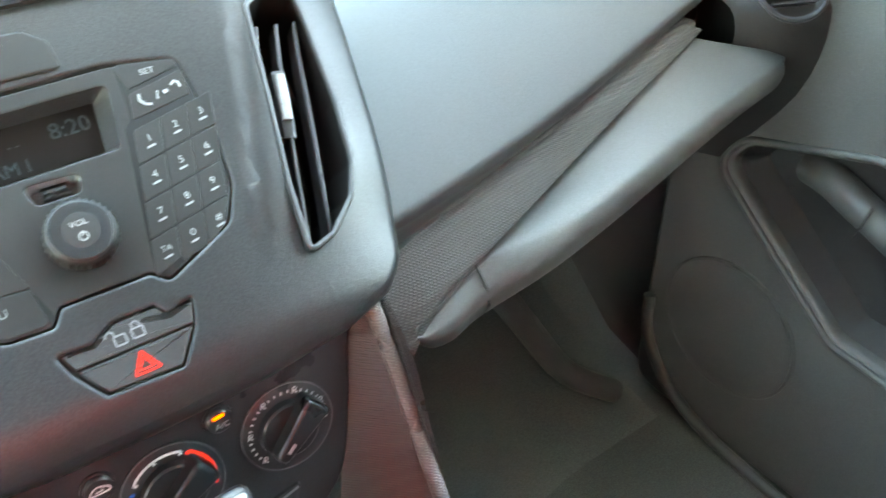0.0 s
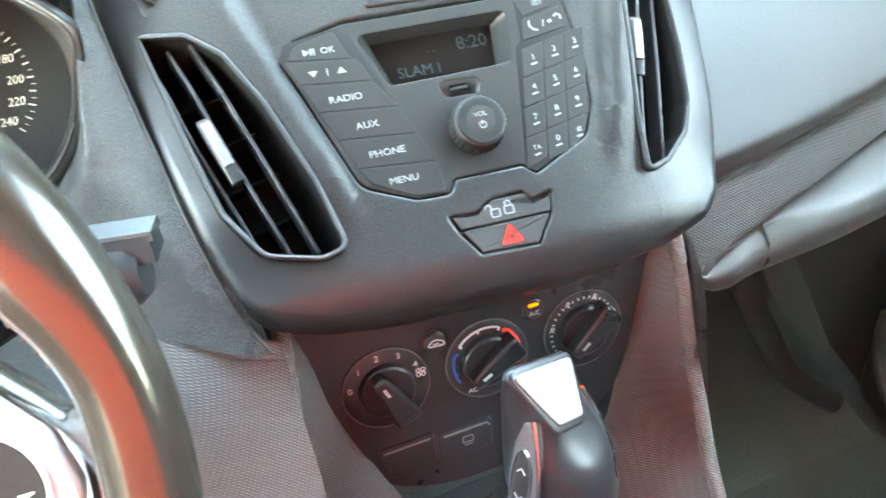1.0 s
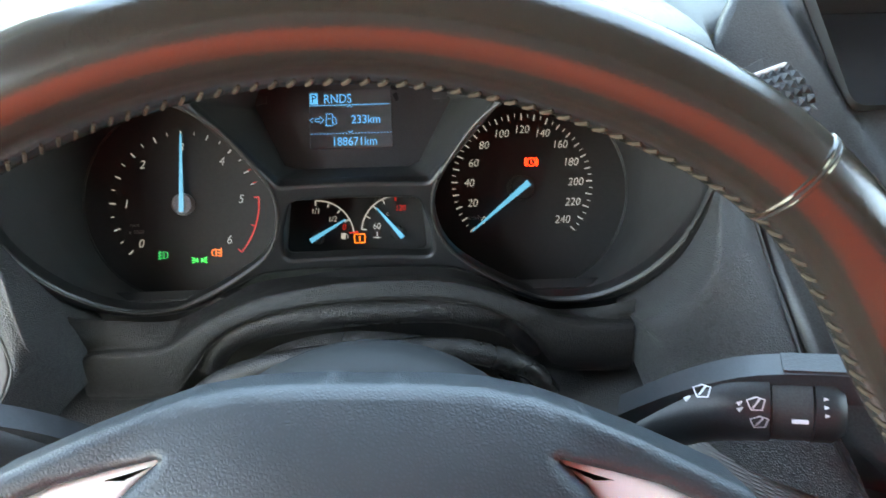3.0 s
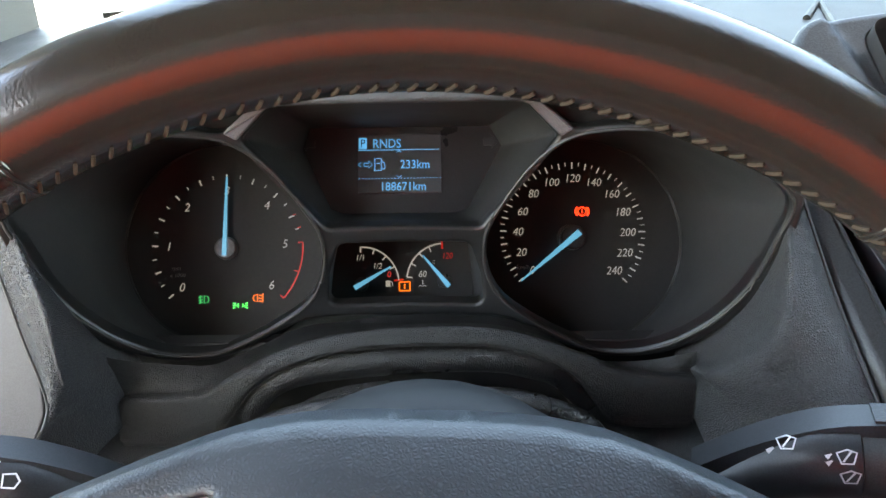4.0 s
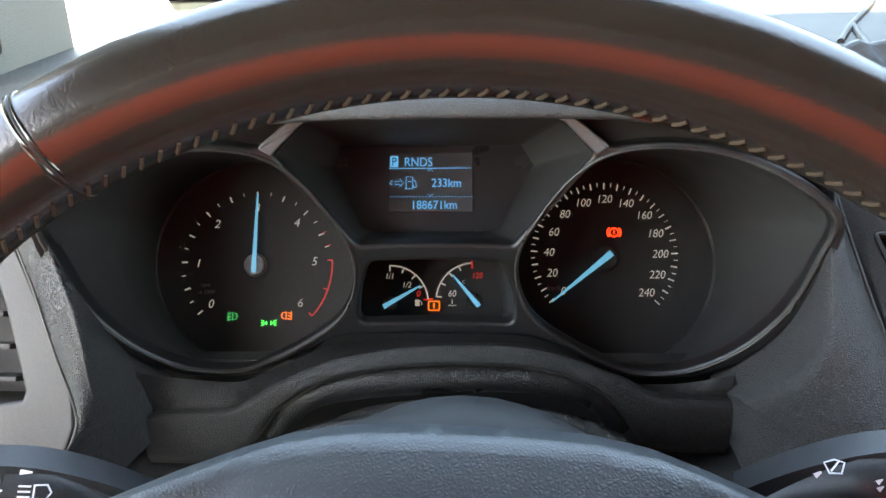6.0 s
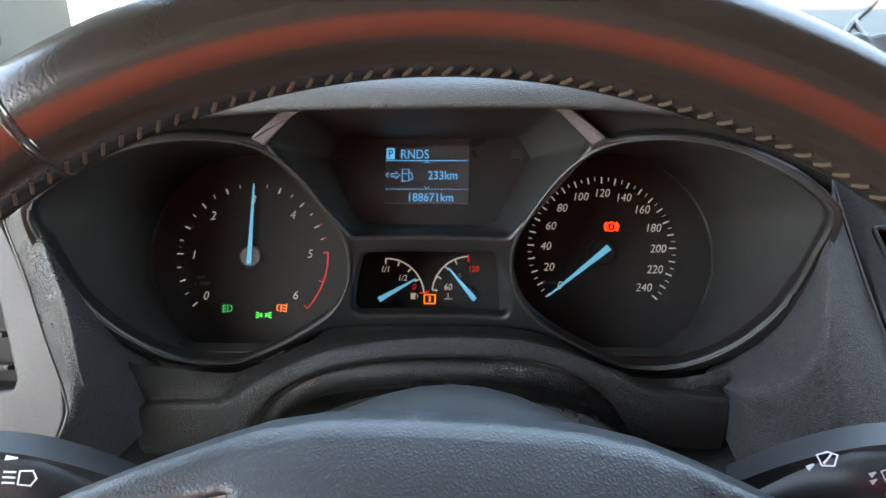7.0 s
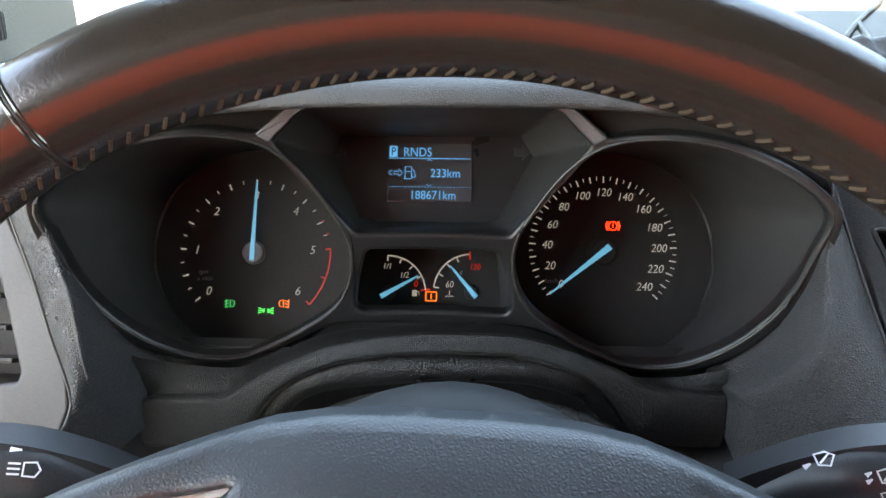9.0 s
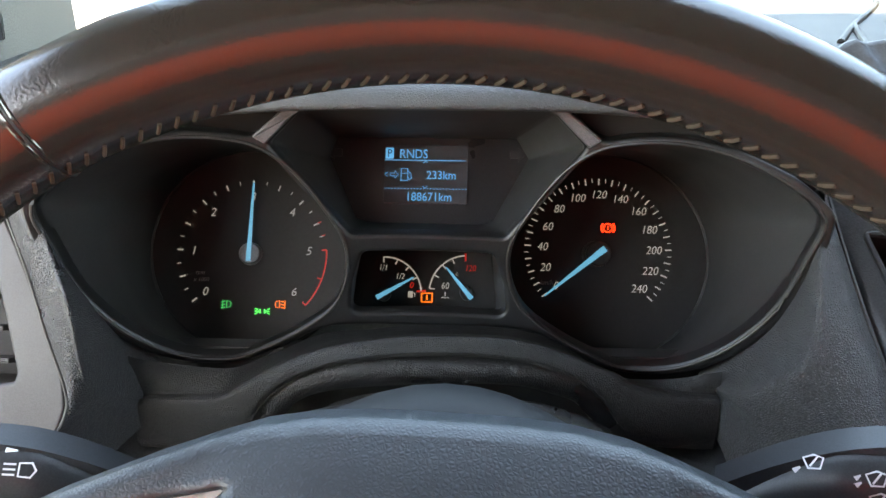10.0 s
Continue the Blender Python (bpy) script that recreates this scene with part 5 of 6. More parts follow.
part("side_trim", sweep(smooth_loop([Vector((1, 29, -0.6)), Vector((6, 18, 0)), Vector((10.5, 0, 0.3)), Vector((12.5, -24, 0)), Vector((13, -48, -0.6))], 5, closed=False), circle(1.7, 10)), CHROME, gl, "chrome edge of the side trim", m=sidem)
oval_at = lambda rx, ry, z: [Vector((-1 + rx * math.cos(t), -10 + ry * math.sin(t), z)) for t in np.linspace(0, 2 * math.pi, 32, endpoint=False)]
sb = part("side_button", loft([oval_at(7, 20, 0.2), oval_at(6.4, 19, 1.6), oval_at(5, 16, 2.2)], cap1=True), PIANO, gl, "shift button with marks", m=sidem)
part("button_ring", sweep(oval_at(7.2, 20.4, 0.9), circle(1.1, 8), closed=True, up=(0, 0, 1)), CHROME, sb, "chrome button ring", m=sidem)
for y, d in ((-3, 3), (-17, -3)):
    part("button_mark", line([(-4, y), (-1, y + d), (2, y)], 1.0, 2.4), PAINT, sb, m=sidem)
rail = smooth_loop([lever_at(a, z, 0.0005) for a, z in ((20, 0.902), (5, 0.88), (-5, 0.85), (-8, 0.81))], 4, closed=False)
part("side_rail", sweep(rail, circle(0.0018, 8)), CHROME, gl, "chrome edge line")
part("lever_base", loft([lever_section(0.385, -0.264, 0.766, 0.052, 0.07), lever_section(0.385, -0.264, 0.774, 0.048, 0.064), lever_section(0.385, -0.264, 0.779, 0.030, 0.034)], cap1=True), SOFT, gl)

# ---- steering wheel ----
sw = thing("steering_wheel", (0.008, -0.33, 0.985), "black leather steering wheel with stitching and silver spokes", "steering wheel")


RIM_AT = (-90, 0, 8, 12, 17, 22, 28, 31, 34, 38.5, 44, 49, 55, 63, 75, 90)
RIM_HALF = (15.5, 14.5, 13.8, 14.2, 16.6, 17.8, 18.0, 17.6, 16.8, 15.4, 14.8, 15.2, 15.6, 16.2, 16.4, 16.4)
RIM_OUT = (198, 198, 198, 198, 198, 198, 198, 198, 198, 198, 198, 197.6, 197, 195.6, 193.9, 193.3)


def rim_section(a):
    """Section of the rim at an angle, half width, half depth and middle: an oval that swells inwards at the thumb rests."""
    deg = math.degrees(math.asin(math.sin(a)))
    rx = sum(np.interp(deg + d, RIM_AT, RIM_HALF) for d in (-4, -2, 0, 2, 4)) / 5
    return rx, 15.5 + 0.25 * (rx - 15), sum(np.interp(deg + d, RIM_AT, RIM_OUT) for d in (-4, 0, 4)) / 3 - rx


def rim_path(a0, a1, n):
    loops = []
    for a in np.linspace(a0, a1, n):
        rx, rz, c = rim_section(a)
        loops.append([Vector(((c + rx * math.cos(t)) * math.cos(a), (c + rx * math.cos(t)) * math.sin(a), rz * math.sin(t))) for t in np.linspace(0, 2 * math.pi, 32, endpoint=False)])
    return loops


rim = part("rim", loft(rim_path(0, 2 * math.pi, 180)), LEATHER, sw, m=W, smooth=80)
for deg in (46, 125, 235, 314):
    a = radians(deg)
    rx, rz, c = rim_section(a)
    for da, dr, mat in ((-0.0048, -0.55, LEATHER), (0.0048, -0.30, LEATHER), (0.0, -0.25, BLACK)):
        pts = [W @ Vector(((c + (rx + dr) * math.cos(t)) * math.cos(a + da), (c + (rx + dr) * math.cos(t)) * math.sin(a + da), (rz + dr) * math.sin(t))) for t in np.linspace(0, 2 * math.pi, 40, endpoint=False)]
        part("leather_seam", sweep(pts, circle(0.0009 if mat is LEATHER else 0.0007, 8), closed=True), mat, rim)
# stitching along the inner side
for a0, a1 in ((12, 168),):
    bm = bmesh.new()
    for deg in np.arange(a0, a1, 1.75):
        a = radians(deg)
        rx, rz, c = rim_section(a)
        t0, t1 = radians(163), radians(177)
        p = Vector(((c + (rx + 0.2) * math.cos(t0)) * math.cos(a), (c + (rx + 0.2) * math.cos(t0)) * math.sin(a), (rz + 0.2) * math.sin(t0)))
        b2 = a + radians(0.85)
        q2 = Vector(((c + (rx + 0.2) * math.cos(t1)) * math.cos(b2), (c + (rx + 0.2) * math.cos(t1)) * math.sin(b2), (rz + 0.2) * math.sin(t1)))
        mid = (p + q2) / 2
        mid = mid + (mid - Vector((c * math.cos(a), c * math.sin(a), 0))).normalized() * 0.3
        bm = sweep([p, mid, q2], circle(0.55, 6), bm=bm)
    tagged(part("stitching", bm, STITCH, rim, "row of beige stitches", m=W), kind="stuff")
# airbag cover
W2 = W @ Matrix.Rotation(radians(-1.9), 4, "Z")   # the wheel is turned slightly
half = [(12, 67.1), (26, 66.6), (42, 65.4), (60, 62), (76, 56.5), (96, 48.7), (131, 33.3), (134, 21.4, 2), (100, 35.4), (65, 44.2, 0.6), (78, 32, 8), (88, 16), (95, -6), (96, -22), (92, -48), (78, -70), (48, -86), (0, -92)]
PAD = rounded(half + [(-p[0], *p[1:]) for p in reversed(half[:-1])], 6, 4)
bm = plate(PAD, -72, -37, 4.2, cuts=[((x, 0, 0), (1, 0, 0)) for x in range(-128, 130, 4)] + [((0, y, 0), (0, 1, 0)) for y in range(-84, 66, 3)])


def hub_warp(bm, dome=0.0):
    """The cover bulges in the middle and falls away towards its upper edge."""
    for v in bm.verts:
        if v.co.z > -60:
            if v.co.y > 0:
                v.co.z -= 15 * (v.co.y / 66) ** 2
            v.co.z += 0.12 * (66 - v.co.y)
            v.co.z += dome * max(0.0, 1 - (v.co.x / 102) ** 2 - ((v.co.y + 10) / 88) ** 2)
    return bm


pad = part("airbag_cover", hub_warp(bm, 15.0), HUB, sw, "grained airbag cover, blue sky sheen put into its colour", m=W2, smooth=70)
def rake(bm, lean=0.12):
    for v in bm.verts:
        v.co.z += lean * (66 - v.co.y)
        v.co.z -= 0.1 * (v.co.y + 10)
    return bm


for sx in (1, -1):
    M2 = lambda P: P if sx > 0 else mirror(P)
    part("silver_spoke", rake(hub_warp(plate(rounded(M2([(64, 44.8, 1), (100, 34.9), (134, 20.9, 6), (151, 7, 10), (158, -13, 8), (154, -35, 8), (120, -58, 8), (96, -58), (97, -20), (95, -4), (86, 20), (76, 34)]), 6), -70, -38.4, 2.5, cuts=[((0, y, 0), (0, 1, 0)) for y in (4, 12, 20, 28, 36)])), 0.0), SILVER, sw, "satin silver spoke insert", m=W2)
    flange = [[(122, 28, -84), (129, 28, -62), (137, 16, -49), (151, 2, -45), (158, -18, -42), (154, -42, -40), (133, -62, -40)],
              [(143, 12, -72), (145, 15, -54), (150, 8, -41), (159, -6, -36), (164, -22, -34), (162, -45, -34), (148, -68, -36)],
              [(157, 4, -58), (158, 9, -40), (161, 3, -26), (166, -9, -20), (170, -24, -18), (169, -47, -20), (160, -76, -24)],
              [(168, 14, -30), (170, 26, -16), (172, 14, -4), (175, -4, 3), (177, -24, 5), (175, -54, 4), (168, -88, -2)]]
    part("spoke", grid([[W2 @ Vector((sx * p[0], p[1] + 5, p[2])) for p in r] for r in flange], 4, 5), LEATHER, sw, "leather flange of the spoke", smooth=80)
    bc = (sx * 125, -9)
    pod = part("button_pod", rake(knob([(23.5, -42), (23.2, -37.5), (22, -36.6), (20, -36.9)], 48, bc)), DIAL, sw, "round gloss black button pod", m=W2)
    part("pod_ring", rake(line(circle(23.2, 48, bc), 1.3, -37.2, 0.6, closed=True)), SILVER, pod, m=W2)
    part("pod_arc", rake(line([polar(bc, 13, a) for a in np.linspace(-120, 20, 18)], 0.9, -36.4)), LIGHTTRIM, pod, m=W2)
    bm = letters("M", 4.8, (bc[0], bc[1] - 4), -36.5, width=1.5)
    for a in (8, 90, 180, 270):
        q = Vector(polar(bc, 16.5, a))
        bm = bar(q + Vector((-2.4, -0.5)), q + Vector((2.4, 0.6)), 2.4, -36.5, bm=bm, w2=0.6)
    part("pod_print", rake(bm), PAINT, pod, m=W2)
# column cover
col = thing("column_cover", (0.008, -0.22, 0.93), "smooth charcoal steering column cover", "column cover")


def cowl(a, b, z):
    return [Vector((a * math.sin(t), -40 + (b + 40) * math.cos(t) if abs(t) < 1.6 else -40 + 40 * math.cos(t), z)) for t in np.linspace(-2.6, 2.6, 41)]


part("upper_shell", loft([cowl(104, 58, -64), cowl(104, 63.5, -66), cowl(103, 69, -72), cowl(101, 72.5, -80), cowl(98, 74, -90), cowl(94, 73, -106), cowl(88, 64, -120), cowl(80, 50, -130)], closed=False), COWL, col, m=W, smooth=60)
part("seam_ring", sweep([W @ p for p in cowl(103.5, 65.6, -68)], circle(0.0012, 6)), BLACK, col)


# ---- stalks ----
def stalk(sx, label):
    st = thing("wiper_stalk" if sx > 0 else "light_stalk", (0.008 + sx * 0.085, -0.205, 0.985), label, "control stalk")
    f = lambda x: 0.008 + sx * (x - 0.008) - (0.012 if sx < 0 else 0)
    dz = -0.010 if sx < 0 else 0.0
    path = smooth_loop([Vector((f(0.0930), -0.198, 0.9740 + dz)), Vector((f(0.1200), -0.208, 0.9960 + dz)), Vector((f(0.1400), -0.214, 1.0120 + dz)), Vector((f(0.1560), -0.2175, 1.0205 + dz)), Vector((f(0.1700), -0.221, 1.0230 + dz))], 4, closed=False)
    rad = lambda t: np.interp(t, (0, 0.3, 0.55, 0.75, 1), (0.0085, 0.0095, 0.012, 0.0145, 0.0145))
    part("arm", sweep(path, lambda t: circle(rad(t), 24, ry=rad(t) * 1.05)), STALK, st, smooth=60)
    barrel = [Vector((f(0.1705), -0.2212, 1.0231 + dz)), Vector((f(0.1850), -0.2250, 1.0247 + dz))]
    part("twist_ring", sweep(barrel, circle(0.0138, 28)), BLACK, st, "ribbed twist ring")
    tip = [Vector((f(0.1856), -0.2252, 1.0248 + dz)), Vector((f(0.1925), -0.2271, 1.0254 + dz)), Vector((f(0.1965), -0.228, 1.0258 + dz))]
    part("end_cap", sweep(tip, lambda t: circle(0.0142 if t < 0.6 else 0.011, 28)), STALK, st)
    fin = smooth_loop([Vector((f(0.1160), -0.204, 1.0080 + dz)), Vector((f(0.1400), -0.211, 1.0260 + dz)), Vector((f(0.1660), -0.217, 1.0370 + dz)), Vector((f(0.2030), -0.2265, 1.0415 + dz))], 4, closed=False)
    part("upper_fin", sweep(fin, rounded([(-0.008, -0.010), (0.008, -0.010), (0.007, 0.003), (-0.007, 0.003)], 0.003, 3)), STALK, st, smooth=60)
    part("fin_cap", sweep([Vector((f(0.1740), -0.2185, 1.0405 + dz)), Vector((f(0.2045), -0.2270, 1.0440 + dz))], rounded([(-0.007, -0.002), (0.007, -0.002), (0.006, 0.002), (-0.006, 0.002)], 0.0015, 3)), FASCIA, st)
    # printed symbols on the face towards the driver
    S = Matrix.Translation((f(0.152), -0.2290, 1.0325 + dz)) @ Euler((radians(52), radians(-12 * sx), radians(-14 * sx))).to_matrix().to_4x4() @ Matrix.Scale(1.2, 4) @ MM
    bm = bmesh.new()
    if sx > 0:
        for x, y in ((-9.5, 3), (6.8, -2.0), (7.2, -8.4)):
            bm = line([(x - 2.6, y + 1.6), (x + 0.4, y + 2.5), (x + 3.0, y + 1.4), (x + 1.7, y - 1.8), (x - 1.6, y - 1.6)], 0.55, 1, bm=bm, closed=True)
            bm = bar((x - 1.1, y - 1.1), (x + 1.6, y + 2.0), 0.55, 1, bm=bm)
        bm = bar((-15.2, 0.6), (-13.2, 1.8), 1.6, 1, bm=bm, w2=0.6)
        bm = bar((1.2, -1.6), (2.8, -0.6), 1.5, 1, bm=bm, w2=0.4)
        bm = bar((1.2, -3.6), (2.8, -2.6), 1.5, 1, bm=bm, w2=0.4)
    else:
        bm = line([(-2, 2.0), (1.6, 2.2), (3.0, 0), (1.6, -2.2), (-2, -2.0)], 0.6, 1, bm=bm, closed=True)
        for k in range(3):
            bm = bar((-6.5, 1.6 - 1.6 * k), (-3.0, 1.6 - 1.6 * k), 0.6, 1, bm=bm)
        bm = bar((-7, 6.0), (-3.5, 6.0), 1.8, 1, bm=bm, w2=0.5)
    for v in bm.verts:   # the print follows the round arm
        a = v.co.y / 13.8
        v.co.y, v.co.z = 13.8 * math.sin(a), v.co.z + 13.8 * (math.cos(a) - 1)
    part("symbol_print", bm, PAINT, st, m=S)
    S2 = Matrix.Translation((f(0.1755), -0.2350, 1.0320 + dz)) @ Euler((radians(60), radians(-6 * sx), radians(-14 * sx))).to_matrix().to_4x4() @ MM
    part("index_mark", bar((-2.5, -5), (3.5, -5), 1.6, 1.0), PAINT, st, m=S2)
    bm = bmesh.new()
    for k in range(3):
        bm = bar((9 + 0.2 * k, 4 - 3.2 * k), (10.6 + 0.2 * k, 4 - 3.2 * k), 1.5, 1.0, bm=bm, w2=0.5)
    tagged(part("cap_marks", bm, PAINT, st, m=S2), kind="stuff")


stalk(1, "black wiper stalk with white symbols, behind the wheel")
stalk(-1, "black light stalk with white symbols, behind the wheel")

# ---- cabin around ----
def slab(pts, t, n):
    """A flat panel with thickness t from a polygon, thickened along n."""
    bm = bmesh.new()
    a = [bm.verts.new(p) for p in pts]
    b = [bm.verts.new(Vector(p) + Vector(n) * t) for p in pts]
    bm.faces.new(a)
    bm.faces.new(b)
    bridge(bm, a, b)
    return bm


XL, XR = -0.36, 1.08
solo("ground", slab([(-150, -150, 0), (150, -150, 0), (150, 150, 0), (-150, 150, 0)], 0.2, (0, 0, -1)), GROUND, "pale concrete ground round the car", "ground", kind="structure")
solo("cabin_floor", grid([[(x, y, 0.36 if y < 0.15 else 0.36 + (y - 0.15) * 0.9) for y in (-1.6, -1.0, -0.4, 0.0, 0.15, 0.45)] for x in (XL - 0.04, 0.1, 0.5, 0.8, XR + 0.04)], 2, 2, 0.02), CARPET, "dark carpeted car floor", "floor", kind="structure")
solo("bulkhead", slab([(XL, 0.52, 0.35), (XR, 0.52, 0.35), (XR, 0.56, 1.12), (XL, 0.56, 1.12)], 0.03, (0, 1, 0)), CARPET, "dark bulkhead under the windscreen", "bulkhead", kind="structure")
# unseen roof; its opening is placed to let sky light onto the hub
roof = bmesh.new()
RX0, RX1, RY0, RY1 = -300, 330, -1740, -1000    # opening of the added glass roof
for x0, x1, y0, y1 in ((XL * 1000 - 60, RX0, -1840, -130), (RX1, XR * 1000 + 60, -1840, -130), (RX0, RX1, -1840, RY0), (RX0, RX1, RY1, -130)):
    roof = box(x0, x1, y0, y1, 0, 40, 1, bm=roof)
solo("ceiling", roof, HEADLINE, "dark cloth headliner round an added, unseen glass roof", "headliner", m=at((0, 0, 1.70)), kind="structure")
gr = solo("roof_glass", slab([(-0.32, -1.76, 1.735), (0.35, -1.76, 1.735), (0.35, -0.98, 1.735), (-0.32, -0.98, 1.735)], 0.005, (0, 0, 1)), GLASS, "clear pane of the added, unseen glass roof", "glass roof", kind="structure")
gr.visible_shadow = False
ws = solo("windscreen", slab([(XL, 0.60, 1.10), (XR, 0.60, 1.10), (XR, -0.15, 1.70), (XL, -0.15, 1.70)], 0.005, (0, 0.62, 0.78)), GLASS, "clear raked windscreen", "windscreen", kind="structure")
ws.visible_shadow = False
for side, x, n in (("left", XL, -1), ("right", XR, 1)):
    # the driver's window is open above the sill, sized to limit its light
    for y0, y1, z1 in (((-1.8, -0.80, 1.09), (-0.80, -0.05, 0.98), (-0.05, 0.56, 1.09)) if side == "left" else ((-1.8, 0.56, 1.09),)):
        solo("wall_" + side, slab([(x, y0, 0.30), (x, y1, 0.30), (x, y1, z1), (x, y0, z1)], 0.05, (n, 0, 0)), DOORSKIN, "dark grained side lining of the cabin", "side lining", kind="structure")
    solo("pillar_front_" + side, slab([(x, 0.29, 1.09), (x, 0.10, 1.09), (x, 0.02, 1.30), (x, -0.28, 1.71), (x, -0.14, 1.71), (x, 0.14, 1.46), (x, 0.285, 1.20)] if side == "left" else [(x, 0.66, 1.09), (x, 0.40, 1.09), (x, -0.28, 1.71), (x, -0.12, 1.71)], 0.06, (n, 0, 0)), PILLAR, "pale grey windscreen pillar trim", "pillar", kind="structure")
    solo("pillar_rear_" + side, slab([(x, -0.98, 1.09), (x, -0.80, 1.09), (x, -0.84, 1.72), (x, -1.02, 1.72)], 0.06, (n, 0, 0)), PILLAR, "pale grey door pillar trim", "pillar", kind="structure")
# unseen upper panels, added to cut light and darken the rim's reflections
solo("wall_left", slab([(XL, -0.84, 1.48), (XL, -0.10, 1.48), (XL, -0.28, 1.71), (XL, -0.84, 1.71)], 0.05, (-1, 0, 0)), DOORSKIN, "unseen panel added to cut light above the driver's door", "side lining", kind="structure")
solo("wall_left", slab([(XL, -1.8, 1.09), (XL, -0.98, 1.09), (XL, -1.02, 1.71), (XL, -1.8, 1.71)], 0.05, (-1, 0, 0)), SEATCLOTH, "unseen dark panel added behind the driver against rim reflections", "side lining", kind="structure")
solo("wall_right", slab([(XR, -1.8, 1.09), (XR, -0.90, 1.09), (XR, -0.94, 1.71), (XR, -1.8, 1.71)], 0.05, (1, 0, 0)), DOORSKIN, "unseen dark panel added to shut out light from the right", "side lining", kind="structure")
wr = solo("window_right", slab([(XR + 0.02, -0.92, 1.09), (XR + 0.02, -0.30, 1.09), (XR + 0.02, -0.34, 1.71), (XR + 0.02, -0.94, 1.71)], 0.004, (1, 0, 0)), GLASS, "clear passenger door window", "window", kind="structure")
wr.visible_shadow = False
# unseen rear wall, added and kept dark for the rim's reflections
solo("wall_rear", slab([(XL, -1.8, 0.35), (XR, -1.8, 0.35), (XR, -1.8, 1.70), (XL, -1.8, 1.70)], 0.04, (0, -1, 0)), SEATCLOTH, "unseen dark rear wall added to keep rim reflections dark", "partition", kind="structure")
solo("sail_panel", slab([(XR, 0.66, 1.09), (XR, -0.30, 1.09), (XR, -0.30, 1.20), (XR, 0.10, 1.38), (XR, 0.30, 1.38)], 0.05, (1, 0, 0)), DOORSKIN, "dark corner panel at the front of the passenger window", "door trim", kind="structure")

# seats behind the camera; added red cloth stands in for reflected red clothing
def seat(name, x, y0, half, mat, label):
    """A seat whose backrest face stands at y0; half is its half width."""
    s = thing(name, (x, y0 - 0.05, 0.42), label, "car seat", "front seats")

    def slice_(z, w, y, d):
        return [Vector((x + w * math.copysign(abs(math.cos(t)) ** 0.7, math.cos(t)), y - 0.07 + d * math.sin(t), z)) for t in np.linspace(0, 2 * math.pi, 36, endpoint=False)]

    k = half / 0.24
    top = 0.40 if mat is REDCLOTH else 0.0
    part("backrest", loft([slice_(*p) for p in ((0.50, 0.24 * k, y0 + 0.02, 0.075), (0.80, 0.24 * k, y0, 0.075), (0.95 + top, 0.23 * k, y0 - 0.01, 0.075), (1.05 + top, 0.22 * k, y0 - 0.02, 0.07), (1.085 + top, 0.20 * k, y0 - 0.03, 0.05))], cap0=True, cap1=True), SEATCLOTH, s, smooth=70)
    if mat is REDCLOTH:
        part("cover", loft([slice_(*p) for p in ((0.93, 0.240 * k, y0 - 0.003, 0.076), (0.935, 0.246 * k, y0 - 0.003, 0.082), (1.10, 0.242 * k, y0 - 0.006, 0.082), (1.235, 0.239 * k, y0 - 0.009, 0.082), (1.24, 0.232 * k, y0 - 0.009, 0.074))]), mat, s, "unseen red band added to reflect in the wheel rim", smooth=70)
    rows = []
    for z, q in ((0.44, 0.95), (0.50, 1.0), (0.56, 0.98), (0.59, 0.85)):
        rows.append([Vector((x + q * half * math.copysign(abs(math.cos(t)) ** 0.5, math.cos(t)), y0 + 0.10 + q * 0.24 * math.copysign(abs(math.sin(t)) ** 0.5, math.sin(t)), z)) for t in np.linspace(0, 2 * math.pi, 32, endpoint=False)])
    if mat is REDCLOTH:
        part("red_reflector_flap", loft([[Vector((0.31 + w * math.cos(t), y0 - 0.075 + d * math.sin(t), z)) for t in np.linspace(0, 2 * math.pi, 28, endpoint=False)] for z, w, d in ((0.66, 0.085, 0.086), (1.00, 0.085, 0.086), (1.07, 0.08, 0.080), (1.10, 0.06, 0.06))], cap1=True), mat, s, "unseen red cloth added to reflect in the climate panel", smooth=70)
    part("cushion", loft(rows, cap0=True, cap1=True), SEATCLOTH, s, smooth=70)


seat("driver_seat", 0.09, -0.66, 0.34, REDCLOTH, "unseen charcoal driver's seat with red cloth added for reflections")
seat("passenger_seat", 0.74, -0.80, 0.25, SEATCLOTH, "charcoal cloth passenger seat")

# ---- passenger door and footwell ----
PD = plane((1.03, -0.1, 0.7), 0, -90)
door = thing("door_panel", (1.03, -0.1, 0.40), "dark grey passenger door panel with armrest recess and speaker", "door panel")
POCKET = rounded([(-72, 61, 30), (-50, 92, 30), (80, 128), (420, 150), (420, -70), (200, -82, 30), (101, -74), (10, -4)], 25)
part("lining", plate(rounded([(-150, -330), (500, -330), (500, 500), (-150, 500)], 40), -30, 0, 6, holes=(POCKET,), hole_r=8), DOORSKIN, door, m=PD)
part("pocket_wall", loft([[Vector((*p, -4)) for p in inset(POCKET, -6)], [Vector((*p, -45)) for p in inset(POCKET, 14)]], cap1=True), GRAINED, door, m=PD, smooth=50)
part("armrest_ridge", sweep(smooth_loop([Vector((0, 74, -44)), Vector((35, 78, -30)), Vector((80, 64, -26)), Vector((160, 40, -26)), Vector((320, 34, -26))], 5, closed=False), circle(18, 16)), DOORSKIN, door, m=PD)
part("ridge_gap", line([(88, 84), (84, 60), (78, 44)], 2.2, -8, 2), BLACK, door, m=PD)
part("pocket_border", sweep([Vector((*p, 2)) for p in inset(POCKET, -9)], circle(4, 10), closed=True), DOORSKIN, door, m=PD)
